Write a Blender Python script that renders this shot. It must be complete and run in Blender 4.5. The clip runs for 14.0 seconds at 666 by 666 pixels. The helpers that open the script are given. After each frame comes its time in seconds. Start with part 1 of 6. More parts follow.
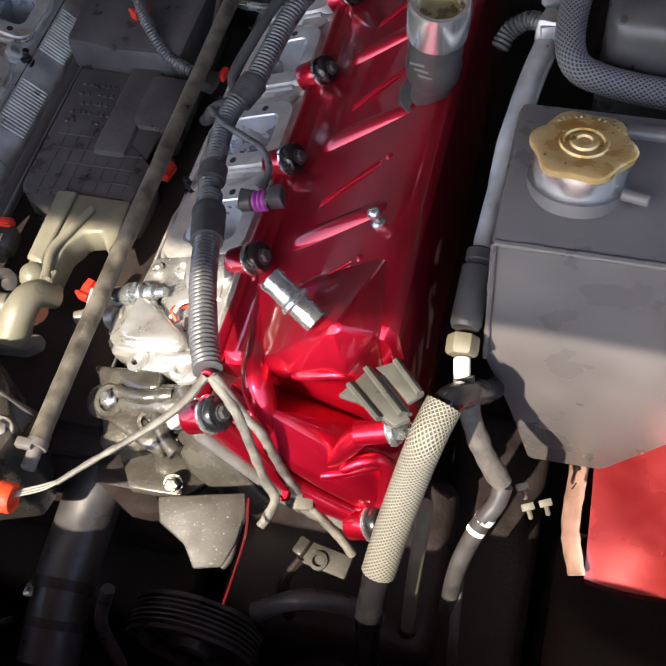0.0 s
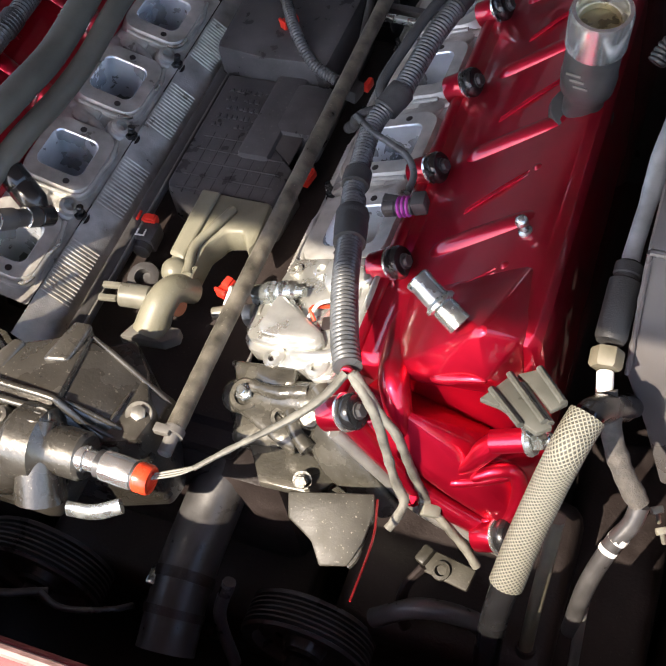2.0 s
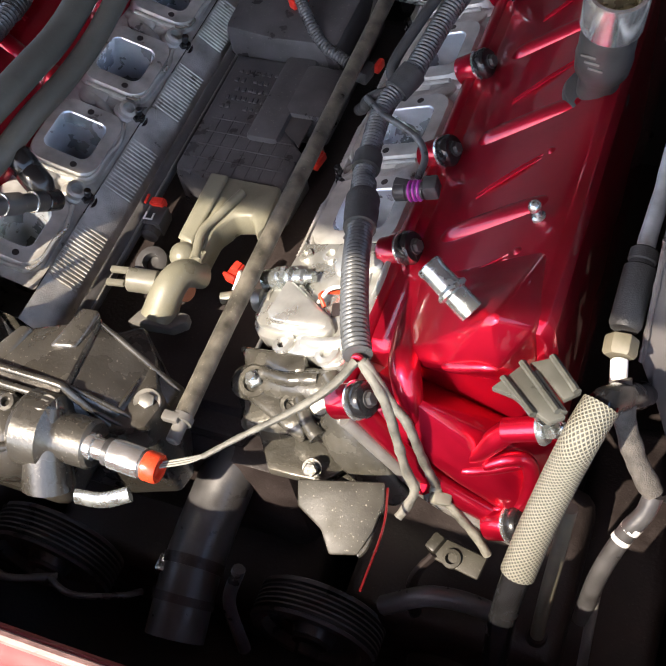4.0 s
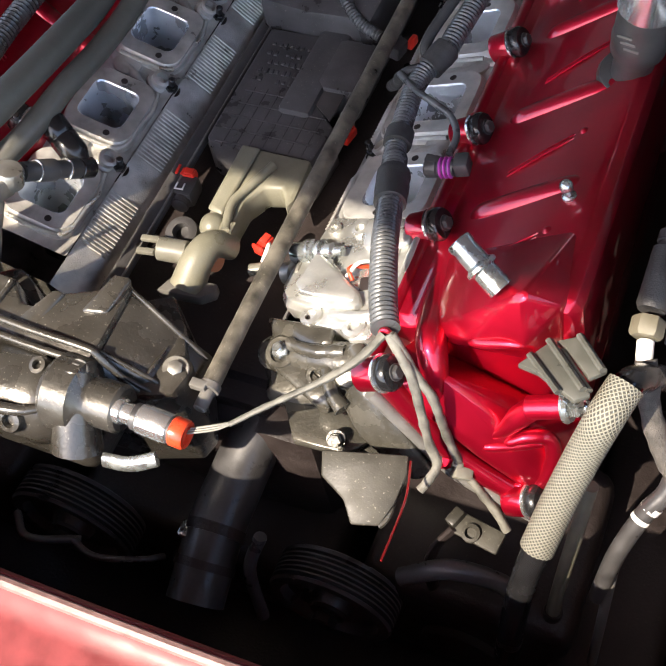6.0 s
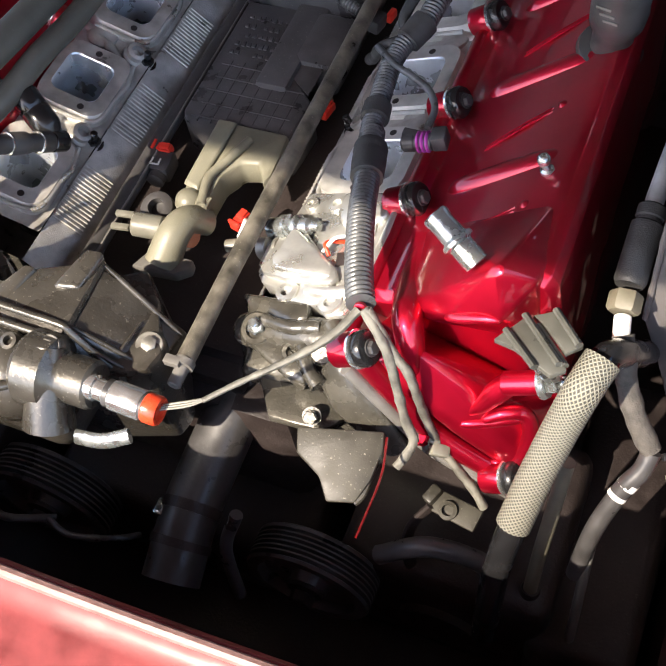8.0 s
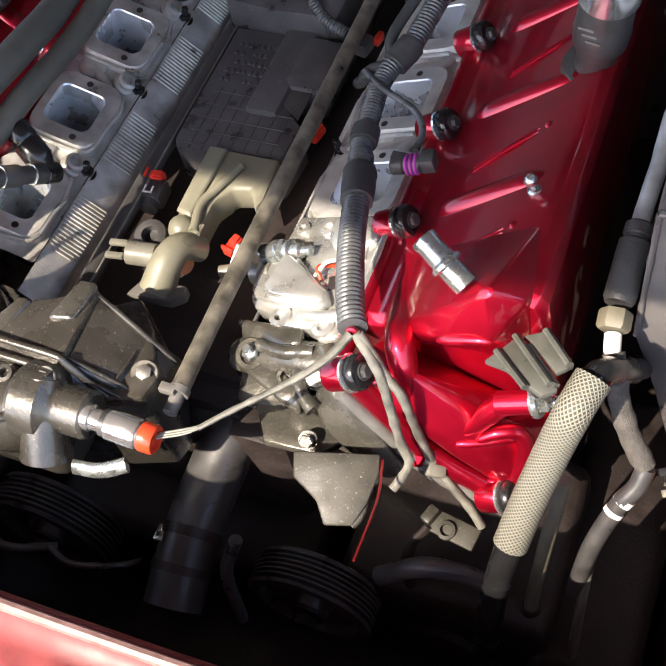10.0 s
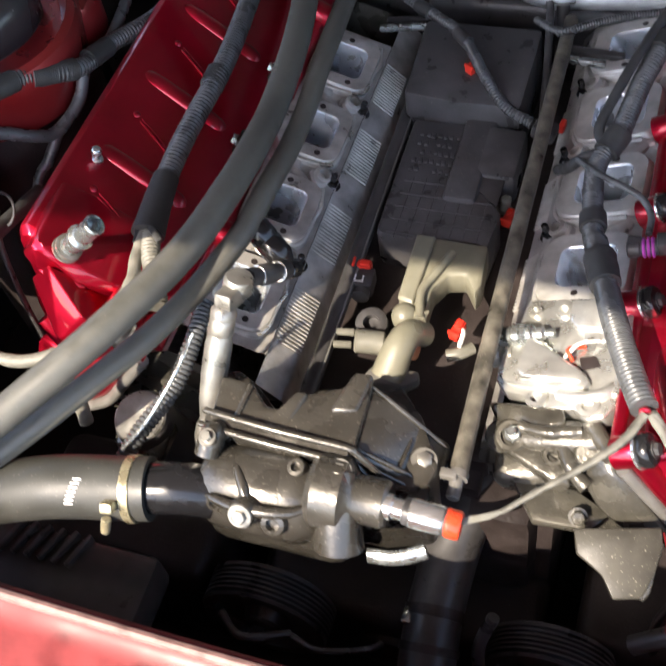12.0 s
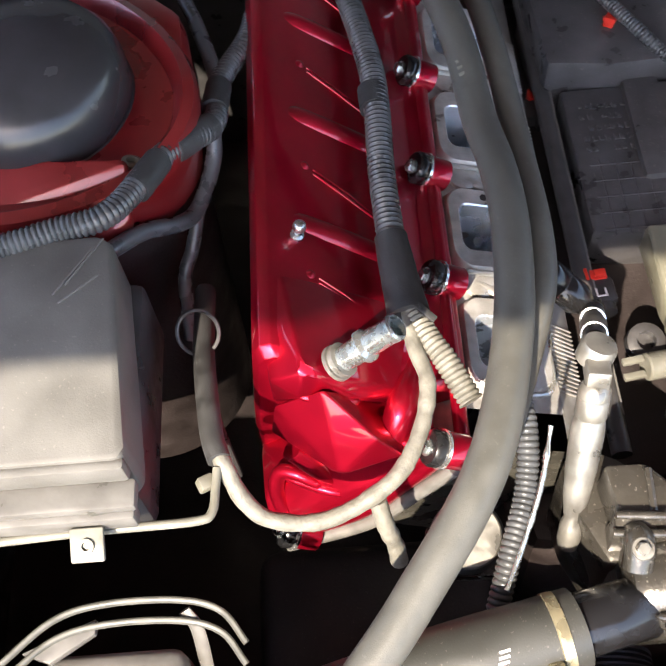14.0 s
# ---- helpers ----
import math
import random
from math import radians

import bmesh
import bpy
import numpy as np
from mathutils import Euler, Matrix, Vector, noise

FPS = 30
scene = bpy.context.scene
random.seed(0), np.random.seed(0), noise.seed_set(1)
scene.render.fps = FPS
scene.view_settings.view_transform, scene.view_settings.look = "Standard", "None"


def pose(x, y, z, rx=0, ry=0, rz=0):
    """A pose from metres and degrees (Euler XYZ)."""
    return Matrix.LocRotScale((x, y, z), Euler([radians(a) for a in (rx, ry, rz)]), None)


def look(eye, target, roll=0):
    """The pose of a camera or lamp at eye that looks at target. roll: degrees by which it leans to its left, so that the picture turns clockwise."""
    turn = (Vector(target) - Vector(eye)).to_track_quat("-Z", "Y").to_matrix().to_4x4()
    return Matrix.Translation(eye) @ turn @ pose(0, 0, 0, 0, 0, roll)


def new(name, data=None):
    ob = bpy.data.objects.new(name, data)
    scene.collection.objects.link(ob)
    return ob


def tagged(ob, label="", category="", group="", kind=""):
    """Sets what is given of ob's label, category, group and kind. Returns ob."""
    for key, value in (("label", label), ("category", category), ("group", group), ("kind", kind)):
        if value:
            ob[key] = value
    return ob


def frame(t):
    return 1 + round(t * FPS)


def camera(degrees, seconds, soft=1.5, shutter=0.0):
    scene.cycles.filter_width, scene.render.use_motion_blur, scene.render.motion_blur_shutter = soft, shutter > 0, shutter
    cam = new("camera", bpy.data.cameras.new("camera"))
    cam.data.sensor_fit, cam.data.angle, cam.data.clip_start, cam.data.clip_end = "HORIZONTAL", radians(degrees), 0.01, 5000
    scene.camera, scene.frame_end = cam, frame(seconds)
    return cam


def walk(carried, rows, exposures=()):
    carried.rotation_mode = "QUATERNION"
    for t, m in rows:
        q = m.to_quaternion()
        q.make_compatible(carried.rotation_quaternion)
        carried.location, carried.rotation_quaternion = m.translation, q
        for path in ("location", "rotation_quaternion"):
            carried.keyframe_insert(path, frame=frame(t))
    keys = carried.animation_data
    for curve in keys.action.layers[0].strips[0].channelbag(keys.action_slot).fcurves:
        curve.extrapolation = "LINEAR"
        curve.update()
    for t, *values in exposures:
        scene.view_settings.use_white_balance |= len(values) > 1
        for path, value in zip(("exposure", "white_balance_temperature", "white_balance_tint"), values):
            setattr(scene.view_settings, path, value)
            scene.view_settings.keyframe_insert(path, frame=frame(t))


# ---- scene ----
cam = camera(36.155, 14.0, shutter=0.25)
walk(cam, [
    (0.0, pose(0.4543, -0.5762, 0.6651, 33.010, 4.813, 14.291)),
    (0.5, pose(0.4422, -0.5972, 0.6640, 33.556, 5.090, 17.186)),
    (1.0, pose(0.4402, -0.6097, 0.6610, 34.746, 6.213, 18.925)),
    (1.5, pose(0.4455, -0.5972, 0.6595, 35.463, 7.078, 19.245)),
    (2.0, pose(0.4279, -0.6045, 0.6574, 35.402, 7.365, 20.235)),
    (2.5, pose(0.4266, -0.5984, 0.6545, 34.978, 7.552, 20.870)),
    (3.0, pose(0.4271, -0.5994, 0.6522, 34.762, 7.708, 20.981)),
    (3.2, pose(0.4234, -0.5968, 0.6535, 34.614, 7.845, 20.965)),
    (5.3, pose(0.4269, -0.5941, 0.6529, 33.652, 7.618, 20.059)),
    (5.5, pose(0.4292, -0.5960, 0.6570, 33.460, 7.632, 20.716)),
    (6.0, pose(0.4196, -0.6046, 0.6588, 33.265, 7.697, 22.501)),
    (6.5, pose(0.4266, -0.5994, 0.6550, 32.979, 7.577, 22.990)),
    (7.0, pose(0.4252, -0.5996, 0.6478, 32.604, 7.267, 22.933)),
    (7.5, pose(0.4208, -0.6035, 0.6466, 32.357, 7.292, 22.584)),
    (8.0, pose(0.4260, -0.6020, 0.6472, 32.267, 7.044, 22.108)),
    (10.3, pose(0.4363, -0.5944, 0.6584, 33.153, 8.385, 20.889)),
    (10.5, pose(0.4397, -0.5934, 0.6610, 33.344, 8.805, 20.830)),
    (11.0, pose(0.4491, -0.5831, 0.6458, 33.409, 10.545, 20.152)),
    (11.5, pose(0.4022, -0.5890, 0.6412, 33.345, 12.960, 20.158)),
    (12.0, pose(0.2005, -0.6754, 0.7269, 35.771, 7.436, 17.380)),
    (12.5, pose(0.0233, -0.6671, 0.7491, 36.382, 0.115, 14.663)),
    (13.0, pose(-0.1000, -0.5683, 0.6997, 35.736, 0.780, 13.655)),
    (13.5, pose(-0.1594, -0.5393, 0.6661, 32.768, 7.819, 7.148)),
    (14.0, pose(-0.2709, -0.5398, 0.6896, 29.787, 3.965, -3.248)),
], exposures=[(0.0, 2.18, 7000, 15), (12.9, 2.18, 7000, 15), (13.4, 2.50, 7000, 15), (14.0, 2.50, 7000, 15)])

# ---------------- light ----------------
world = bpy.data.worlds.new("sky")
scene.world = world
world.use_nodes = True
wn, wl = world.node_tree.nodes, world.node_tree.links
wn.clear()
sky = wn.new("ShaderNodeTexSky")
sky.sky_type = 'NISHITA'
sky.sun_disc = False
SUN_TO = Vector((-0.28, -0.662, 0.70)).normalized()
sky.sun_elevation = math.asin(SUN_TO.z)
sky.sun_rotation = math.atan2(SUN_TO.x, SUN_TO.y)
bg = wn.new("ShaderNodeBackground")
bg.inputs["Strength"].default_value = 0.15
wout = wn.new("ShaderNodeOutputWorld")
wl.new(sky.outputs[0], bg.inputs["Color"])
wl.new(bg.outputs[0], wout.inputs["Surface"])
sun_data = bpy.data.lights.new("sun", 'SUN')
sun_data.energy = 2.75
sun_data.angle = radians(0.5)
sun_data.color = (1.0, 0.93, 0.80)
sun = new("sun", sun_data)
sun.matrix_world = look(SUN_TO * 5, (0, 0, 0))


# ---------------- materials ----------------
def material(name, color, rough=0.5, metal=0.0, coat=0.0, vary=0.25, scale=60.0, bump=0.1, bump_scale=300.0,
             speck=0.0, rough_vary=0.15, spec=0.5, coat_rough=0.05, tint=None):
    """Principled surface with variation at two scales, fine relief and optional pale dust specks."""
    m = bpy.data.materials.new(name)
    m.use_nodes = True
    n, l = m.node_tree.nodes, m.node_tree.links
    p = n["Principled BSDF"]
    co = n.new("ShaderNodeTexCoord")
    big = n.new("ShaderNodeTexNoise")
    big.inputs["Scale"].default_value, big.inputs["Detail"].default_value = scale, 6.0
    l.new(co.outputs["Object"], big.inputs["Vector"])
    fine = n.new("ShaderNodeTexNoise")
    fine.inputs["Scale"].default_value, fine.inputs["Detail"].default_value = bump_scale, 4.0
    l.new(co.outputs["Object"], fine.inputs["Vector"])
    ramp = n.new("ShaderNodeMapRange")
    ramp.inputs["From Min"].default_value, ramp.inputs["From Max"].default_value = 0.3, 0.7
    l.new(big.outputs["Fac"], ramp.inputs["Value"])
    mix = n.new("ShaderNodeMix")
    mix.data_type = 'RGBA'
    dark = tuple(c * (1 - vary) for c in color)
    lite = tuple(min(1, c * (1 + vary)) for c in (tint or color))
    mix.inputs["A"].default_value, mix.inputs["B"].default_value = (*dark, 1), (*lite, 1)
    l.new(ramp.outputs["Result"], mix.inputs["Factor"])
    out = mix.outputs["Result"]
    if speck:
        sp = n.new("ShaderNodeTexNoise")
        sp.inputs["Scale"].default_value, sp.inputs["Detail"].default_value = 420.0, 2.0
        l.new(co.outputs["Object"], sp.inputs["Vector"])
        cut = n.new("ShaderNodeMapRange")
        cut.inputs["From Min"].default_value, cut.inputs["From Max"].default_value = 0.66, 0.74
        cut.inputs["To Max"].default_value = speck
        l.new(sp.outputs["Fac"], cut.inputs["Value"])
        mx = n.new("ShaderNodeMix")
        mx.data_type = 'RGBA'
        mx.inputs["B"].default_value = (0.5, 0.46, 0.38, 1)
        l.new(cut.outputs["Result"], mx.inputs["Factor"])
        l.new(out, mx.inputs["A"])
        out = mx.outputs["Result"]
    l.new(out, p.inputs["Base Color"])
    p.inputs["Metallic"].default_value = metal
    rr = n.new("ShaderNodeMapRange")
    rr.inputs["From Min"].default_value, rr.inputs["From Max"].default_value = 0.3, 0.7
    rr.inputs["To Min"].default_value, rr.inputs["To Max"].default_value = max(0.02, rough - rough_vary), min(1, rough + rough_vary)
    l.new(big.outputs["Fac"], rr.inputs["Value"])
    l.new(rr.outputs["Result"], p.inputs["Roughness"])
    p.inputs["Specular IOR Level"].default_value = spec
    p.inputs["Coat Weight"].default_value, p.inputs["Coat Roughness"].default_value = coat, coat_rough
    if bump:
        b = n.new("ShaderNodeBump")
        b.inputs["Strength"].default_value, b.inputs["Distance"].default_value = bump, 0.0015
        l.new(fine.outputs["Fac"], b.inputs["Height"])
        l.new(b.outputs["Normal"], p.inputs["Normal"])
    return m


def braid_material(name, light, dark, around, along):
    """Woven sleeve: crossing strands on the sweep's own coordinates (metres along, turns around)."""
    m = bpy.data.materials.new(name)
    m.use_nodes = True
    n, l = m.node_tree.nodes, m.node_tree.links
    p = n["Principled BSDF"]
    uv = n.new("ShaderNodeUVMap")
    sep = n.new("ShaderNodeSeparateXYZ")
    l.new(uv.outputs["UV"], sep.inputs[0])

    def wave(sign):
        a = n.new("ShaderNodeMath"); a.operation = 'MULTIPLY'; a.inputs[1].default_value = around * 2 * math.pi
        b = n.new("ShaderNodeMath"); b.operation = 'MULTIPLY'; b.inputs[1].default_value = along * 2 * math.pi * sign
        l.new(sep.outputs[0], a.inputs[0]); l.new(sep.outputs[1], b.inputs[0])
        s = n.new("ShaderNodeMath"); s.operation = 'ADD'
        l.new(a.outputs[0], s.inputs[0]); l.new(b.outputs[0], s.inputs[1])
        c = n.new("ShaderNodeMath"); c.operation = 'SINE'
        l.new(s.outputs[0], c.inputs[0])
        return c
    w1, w2 = wave(1), wave(-1)
    mul = n.new("ShaderNodeMath"); mul.operation = 'MAXIMUM'
    l.new(w1.outputs[0], mul.inputs[0]); l.new(w2.outputs[0], mul.inputs[1])
    mr = n.new("ShaderNodeMapRange")
    mr.inputs["From Min"].default_value, mr.inputs["From Max"].default_value = -0.35, 0.95
    l.new(mul.outputs[0], mr.inputs["Value"])
    mix = n.new("ShaderNodeMix"); mix.data_type = 'RGBA'
    mix.inputs["A"].default_value, mix.inputs["B"].default_value = (*dark, 1), (*light, 1)
    l.new(mr.outputs["Result"], mix.inputs["Factor"])
    l.new(mix.outputs["Result"], p.inputs["Base Color"])
    p.inputs["Roughness"].default_value = 0.6
    b = n.new("ShaderNodeBump"); b.inputs["Strength"].default_value, b.inputs["Distance"].default_value = 0.6, 0.001
    l.new(mr.outputs["Result"], b.inputs["Height"]); l.new(b.outputs["Normal"], p.inputs["Normal"])
    return m


CANDY = material("candy_red_paint", (0.42, 0.005, 0.024), 0.40, 0.82, coat=1.0, vary=0.15, scale=25, bump=0.03, bump_scale=500, rough_vary=0.06, coat_rough=0.04, spec=0.3)
BODYRED = material("body_red_paint", (0.20, 0.009, 0.012), 0.3, 0.45, coat=1.0, vary=0.15, scale=14, bump=0.03, bump_scale=300, coat_rough=0.05, tint=(0.23, 0.016, 0.017))
ALU = material("cast_aluminium", (0.44, 0.415, 0.375), 0.40, 0.5, vary=0.3, scale=45, bump=0.25, bump_scale=700, tint=(0.48, 0.465, 0.44))
PORT = material("machined_aluminium", (0.72, 0.76, 0.80), 0.3, 0.7, vary=0.12, scale=40, bump=0.08, bump_scale=500)
BAREALU = material("clean_bare_aluminium", (0.60, 0.60, 0.56), 0.34, 0.75, vary=0.22, scale=45, bump=0.2, bump_scale=400)
CHROME = material("bright_steel", (0.74, 0.74, 0.73), 0.18, 0.88, vary=0.08, scale=80, bump=0.04, rough_vary=0.08)
ZINC = material("zinc_plated_steel", (0.44, 0.47, 0.46), 0.26, 0.85, vary=0.15, scale=90, bump=0.06)
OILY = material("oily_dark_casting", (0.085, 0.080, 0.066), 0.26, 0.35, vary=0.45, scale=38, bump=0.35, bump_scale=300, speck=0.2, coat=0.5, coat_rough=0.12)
COVERMETAL = material("grey_painted_casting", (0.060, 0.055, 0.046), 0.28, 0.4, vary=0.35, scale=28, bump=0.22, bump_scale=330, speck=0.4, coat=0.55, coat_rough=0.14)
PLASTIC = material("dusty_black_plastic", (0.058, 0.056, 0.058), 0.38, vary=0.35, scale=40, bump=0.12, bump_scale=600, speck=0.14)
# Paler copy for the duct's sunlit front; PLASTIC colours its shaded body.
SUNLIT_DUCT = material("sunlit_duct_plastic", (0.17, 0.163, 0.12), 0.40, vary=0.22, scale=30, bump=0.1, bump_scale=500, speck=0.1)
BLACK = material("black_plastic", (0.045, 0.043, 0.043), 0.4, vary=0.3, scale=50, bump=0.1)
GLOSSBLACK = material("black_gloss_rubber", (0.012, 0.012, 0.013), 0.2, vary=0.2, scale=60, bump=0.03)
RUBBER = material("dusty_rubber_hose", (0.085, 0.083, 0.072), 0.5, vary=0.14, scale=70, bump=0.12, bump_scale=900, speck=0.06)
CONDUIT = material("black_split_conduit", (0.065, 0.068, 0.070), 0.3, vary=0.25, scale=50, bump=0.05)
TAPE = material("black_cloth_tape", (0.035, 0.035, 0.035), 0.65, vary=0.3, scale=80, bump=0.3, bump_scale=900)
GREYTAPE = material("dusty_grey_taped_wires", (0.125, 0.12, 0.10), 0.6, vary=0.45, scale=90, bump=0.4, bump_scale=500)
WHITETAPE = material("pale_taped_loom", (0.17, 0.162, 0.135), 0.55, vary=0.3, scale=90, bump=0.4, bump_scale=400)
FOAM = material("dark_foam_sleeve", (0.075, 0.068, 0.06), 0.9, vary=0.35, scale=160, bump=0.8, bump_scale=900)
TANKBLACK = material("satin_black_painted_aluminium", (0.105, 0.098, 0.097), 0.36, vary=0.12, scale=18, bump=0.12, bump_scale=900)
SILICONE = material("grey_silicone_hose", (0.040, 0.040, 0.035), 0.5, vary=0.12, scale=30, bump=0.1, bump_scale=700, speck=0.15)
GOLD = material("yellow_zinc_cap", (0.66, 0.38, 0.09), 0.32, 0.65, vary=0.2, scale=55, bump=0.1, tint=(0.64, 0.50, 0.26))
BRASS = material("worm_clamp_steel", (0.50, 0.44, 0.28), 0.3, 0.7, vary=0.25, scale=80, bump=0.1)
PIPE = material("dull_aluminium_pipe", (0.42, 0.44, 0.45), 0.42, 0.6, vary=0.22, scale=60, bump=0.15)
ORANGE = material("orange_red_plastic", (0.62, 0.055, 0.02), 0.25, vary=0.15, scale=60, bump=0.05)
REDCONN = material("red_connector_plastic", (0.70, 0.035, 0.02), 0.4, vary=0.15, scale=60, bump=0.05)
PURPLE = material("purple_seal_rubber", (0.42, 0.05, 0.34), 0.5, vary=0.15, scale=60, bump=0.05)
WHITE = material("white_marking", (0.75, 0.74, 0.70), 0.55, vary=0.1, scale=60, bump=0.05)
LIGHTGREY = material("light_grey_plastic", (0.17, 0.165, 0.135), 0.42, vary=0.2, scale=60, bump=0.08)
MIDGREY = material("mid_grey_plastic", (0.13, 0.125, 0.115), 0.42, vary=0.2, scale=60, bump=0.08)
CLIPGREY = material("olive_grey_plastic_clip", (0.075, 0.075, 0.064), 0.4, vary=0.2, scale=60, bump=0.05)
GASKET = material("grey_gasket_face", (0.48, 0.475, 0.45), 0.45, 0.4, vary=0.2, scale=60, bump=0.15, bump_scale=600)
BRAID = braid_material("braided_fibre_sleeve", (0.20, 0.192, 0.148), (0.035, 0.033, 0.027), 22, 310)
BRAIDBLACK = braid_material("black_braided_hose", (0.16, 0.16, 0.17), (0.012, 0.012, 0.013), 20, 230)
DUSTYSTEEL = material("dusty_dark_steel", (0.042, 0.039, 0.031), 0.5, 0.0, spec=0.3, vary=0.4, scale=45, bump=0.12, bump_scale=500, speck=0.35)
FADED = material("faded_orange_plastic", (0.42, 0.17, 0.09), 0.55, vary=0.2, scale=60, bump=0.05)
# Grimy metal tone, also used to colour shade in holes and below the tower.
DARK = material("dark_grime_and_shade", (0.024, 0.018, 0.017), 0.5, 0.0, spec=0.35, vary=0.4, scale=30, bump=0.3, bump_scale=300, speck=0.06)
SATINSTEEL = material("worn_satin_steel", (0.30, 0.29, 0.26), 0.38, 0.7, vary=0.3, scale=60, bump=0.1)
DOMEBLACK = material("satin_black_dome_plastic", (0.03, 0.03, 0.033), 0.24, vary=0.15, scale=30, bump=0.03, rough_vary=0.05)
EDGEBEIGE = material("weathered_beige_edge", (0.22, 0.13, 0.10), 0.5, vary=0.3, scale=60, bump=0.2)
BEIGE = material("dull_beige_fitting", (0.13, 0.118, 0.085), 0.5, vary=0.25, scale=60, bump=0.1)
PALEZINC = material("pale_zinc_spring_steel", (0.55, 0.58, 0.60), 0.4, 0.3, vary=0.15, scale=80, bump=0.06)
DUSTYLID = material("dusty_black_lid_plastic", (0.12, 0.116, 0.105), 0.5, vary=0.2, scale=25, bump=0.12, bump_scale=700, speck=0.1)
WORNRED = material("scuffed_red_paint", (0.13, 0.008, 0.009), 0.5, 0.0, spec=0.3, coat=0.1, coat_rough=0.25, vary=0.35, scale=30, bump=0.06, bump_scale=250, tint=(0.17, 0.022, 0.022))
PALELIP = material("pale_pinkish_lip", (0.22, 0.13, 0.115), 0.45, 0.1, vary=0.4, scale=60, bump=0.15)
BOUNCE_LINER = material("hood_bounce_brown", (0.15, 0.105, 0.10), 0.9, vary=0.2, scale=20, bump=0.5, bump_scale=400)
RAILDUST = material("dust_caked_rail", (0.05, 0.047, 0.038), 0.42, vary=0.5, scale=55, bump=0.2, bump_scale=700, speck=0.25, tint=(0.12, 0.108, 0.085))
BOUNCE_GROUND = material("pale_bounce_ground", (0.20, 0.19, 0.175), 0.85, vary=0.18, scale=3, bump=0.4, bump_scale=90)


# ---------------- mesh tools ----------------
def finish(bm, name, mat, angle=38):
    bmesh.ops.recalc_face_normals(bm, faces=bm.faces[:])
    me = bpy.data.meshes.new(name)
    bm.to_mesh(me)
    bm.free()
    me.materials.append(mat)
    me.polygons.foreach_set("use_smooth", [True] * len(me.polygons))
    me.set_sharp_from_angle(angle=radians(angle))
    return me


def thing(name, at, label, category, group="", kind=""):
    e = new(name)
    e.empty_display_size = 0.02
    e.location = at
    return tagged(e, label, category, group, kind)


def solid(name, bm, mat, label, category, group="", kind="", angle=38):
    return tagged(new(name, finish(bm, name, mat, angle)), label, category, group, kind)


def part(name, bm, mat, parent, label="", angle=38):
    ob = new(name, finish(bm, name, mat, angle))
    ob.parent = parent
    m = Matrix.Identity(4)
    q = parent
    chain = []
    while q:
        chain.append(q)
        q = q.parent
    for c in reversed(chain):
        m = m @ c.matrix_parent_inverse @ c.matrix_basis
    ob.matrix_parent_inverse = m.inverted()
    return tagged(ob, label)


def join(*bms):
    out = bms[0]
    for b in bms[1:]:
        me = bpy.data.meshes.new("tmp")
        b.to_mesh(me)
        b.free()
        out.from_mesh(me)
        bpy.data.meshes.remove(me)
    return out


def frame_z(axis):
    return Vector(axis).normalized().to_track_quat('Z', 'Y').to_matrix().to_4x4()


def box(c, size, bevel=0.002, turn=(0, 0, 0), seg=2):
    bm = bmesh.new()
    bmesh.ops.create_cube(bm, size=1.0)
    bmesh.ops.scale(bm, vec=size, verts=bm.verts)
    if bevel:
        bmesh.ops.bevel(bm, geom=bm.edges[:], offset=min(bevel, min(size) * 0.45), segments=seg, affect='EDGES', profile=0.5)
    bm.transform(pose(*c, *turn))
    return bm


def prism(poly, lo, hi, bevel=0.002, m=None):
    """A plan outline raised from lo to hi along its local z."""
    bm = bmesh.new()
    vs = [bm.verts.new((x, y, lo)) for x, y in poly]
    f = bm.faces.new(vs)
    r = bmesh.ops.extrude_face_region(bm, geom=[f])
    bmesh.ops.translate(bm, vec=(0, 0, hi - lo), verts=[v for v in r["geom"] if isinstance(v, bmesh.types.BMVert)])
    bmesh.ops.recalc_face_normals(bm, faces=bm.faces[:])
    if bevel:
        bmesh.ops.bevel(bm, geom=bm.edges[:], offset=bevel, segments=2, affect='EDGES', profile=0.5, clamp_overlap=True)
    if m:
        bm.transform(m)
    return bm


def loft(rings, closed=True, cap=True):
    bm = bmesh.new()
    vr = [[bm.verts.new(p) for p in r] for r in rings]
    n = len(rings[0])
    for a, b in zip(vr, vr[1:]):
        for i in range(n if closed else n - 1):
            j = (i + 1) % n
            bm.faces.new((a[i], a[j], b[j], b[i]))
    if cap and closed:
        bm.faces.new(vr[0][::-1])
        bm.faces.new(vr[-1])
    return bm


def hull(points, bevel=0.004, seg=3):
    """Convex block through its corner points, edges rounded."""
    bm = bmesh.new()
    for p in points:
        bm.verts.new(p)
    r = bmesh.ops.convex_hull(bm, input=bm.verts[:])
    bmesh.ops.delete(bm, geom=[v for v in bm.verts if not v.link_faces], context='VERTS')
    bmesh.ops.dissolve_limit(bm, angle_limit=radians(11), verts=bm.verts[:], edges=bm.edges[:])
    bmesh.ops.recalc_face_normals(bm, faces=bm.faces[:])
    if bevel:
        bmesh.ops.bevel(bm, geom=bm.edges[:], offset=bevel, segments=seg, affect='EDGES', profile=0.5, clamp_overlap=True)
    return bm


def lathe(at, axis, profile, seg=28, caps=True):
    """profile: (radius, height) pairs along axis from at."""
    m = Matrix.Translation(at) @ frame_z(axis)
    rings = [[m @ Vector((r * math.cos(2 * math.pi * i / seg), r * math.sin(2 * math.pi * i / seg), h)) for i in range(seg)] for r, h in profile]
    return loft(rings, True, caps)


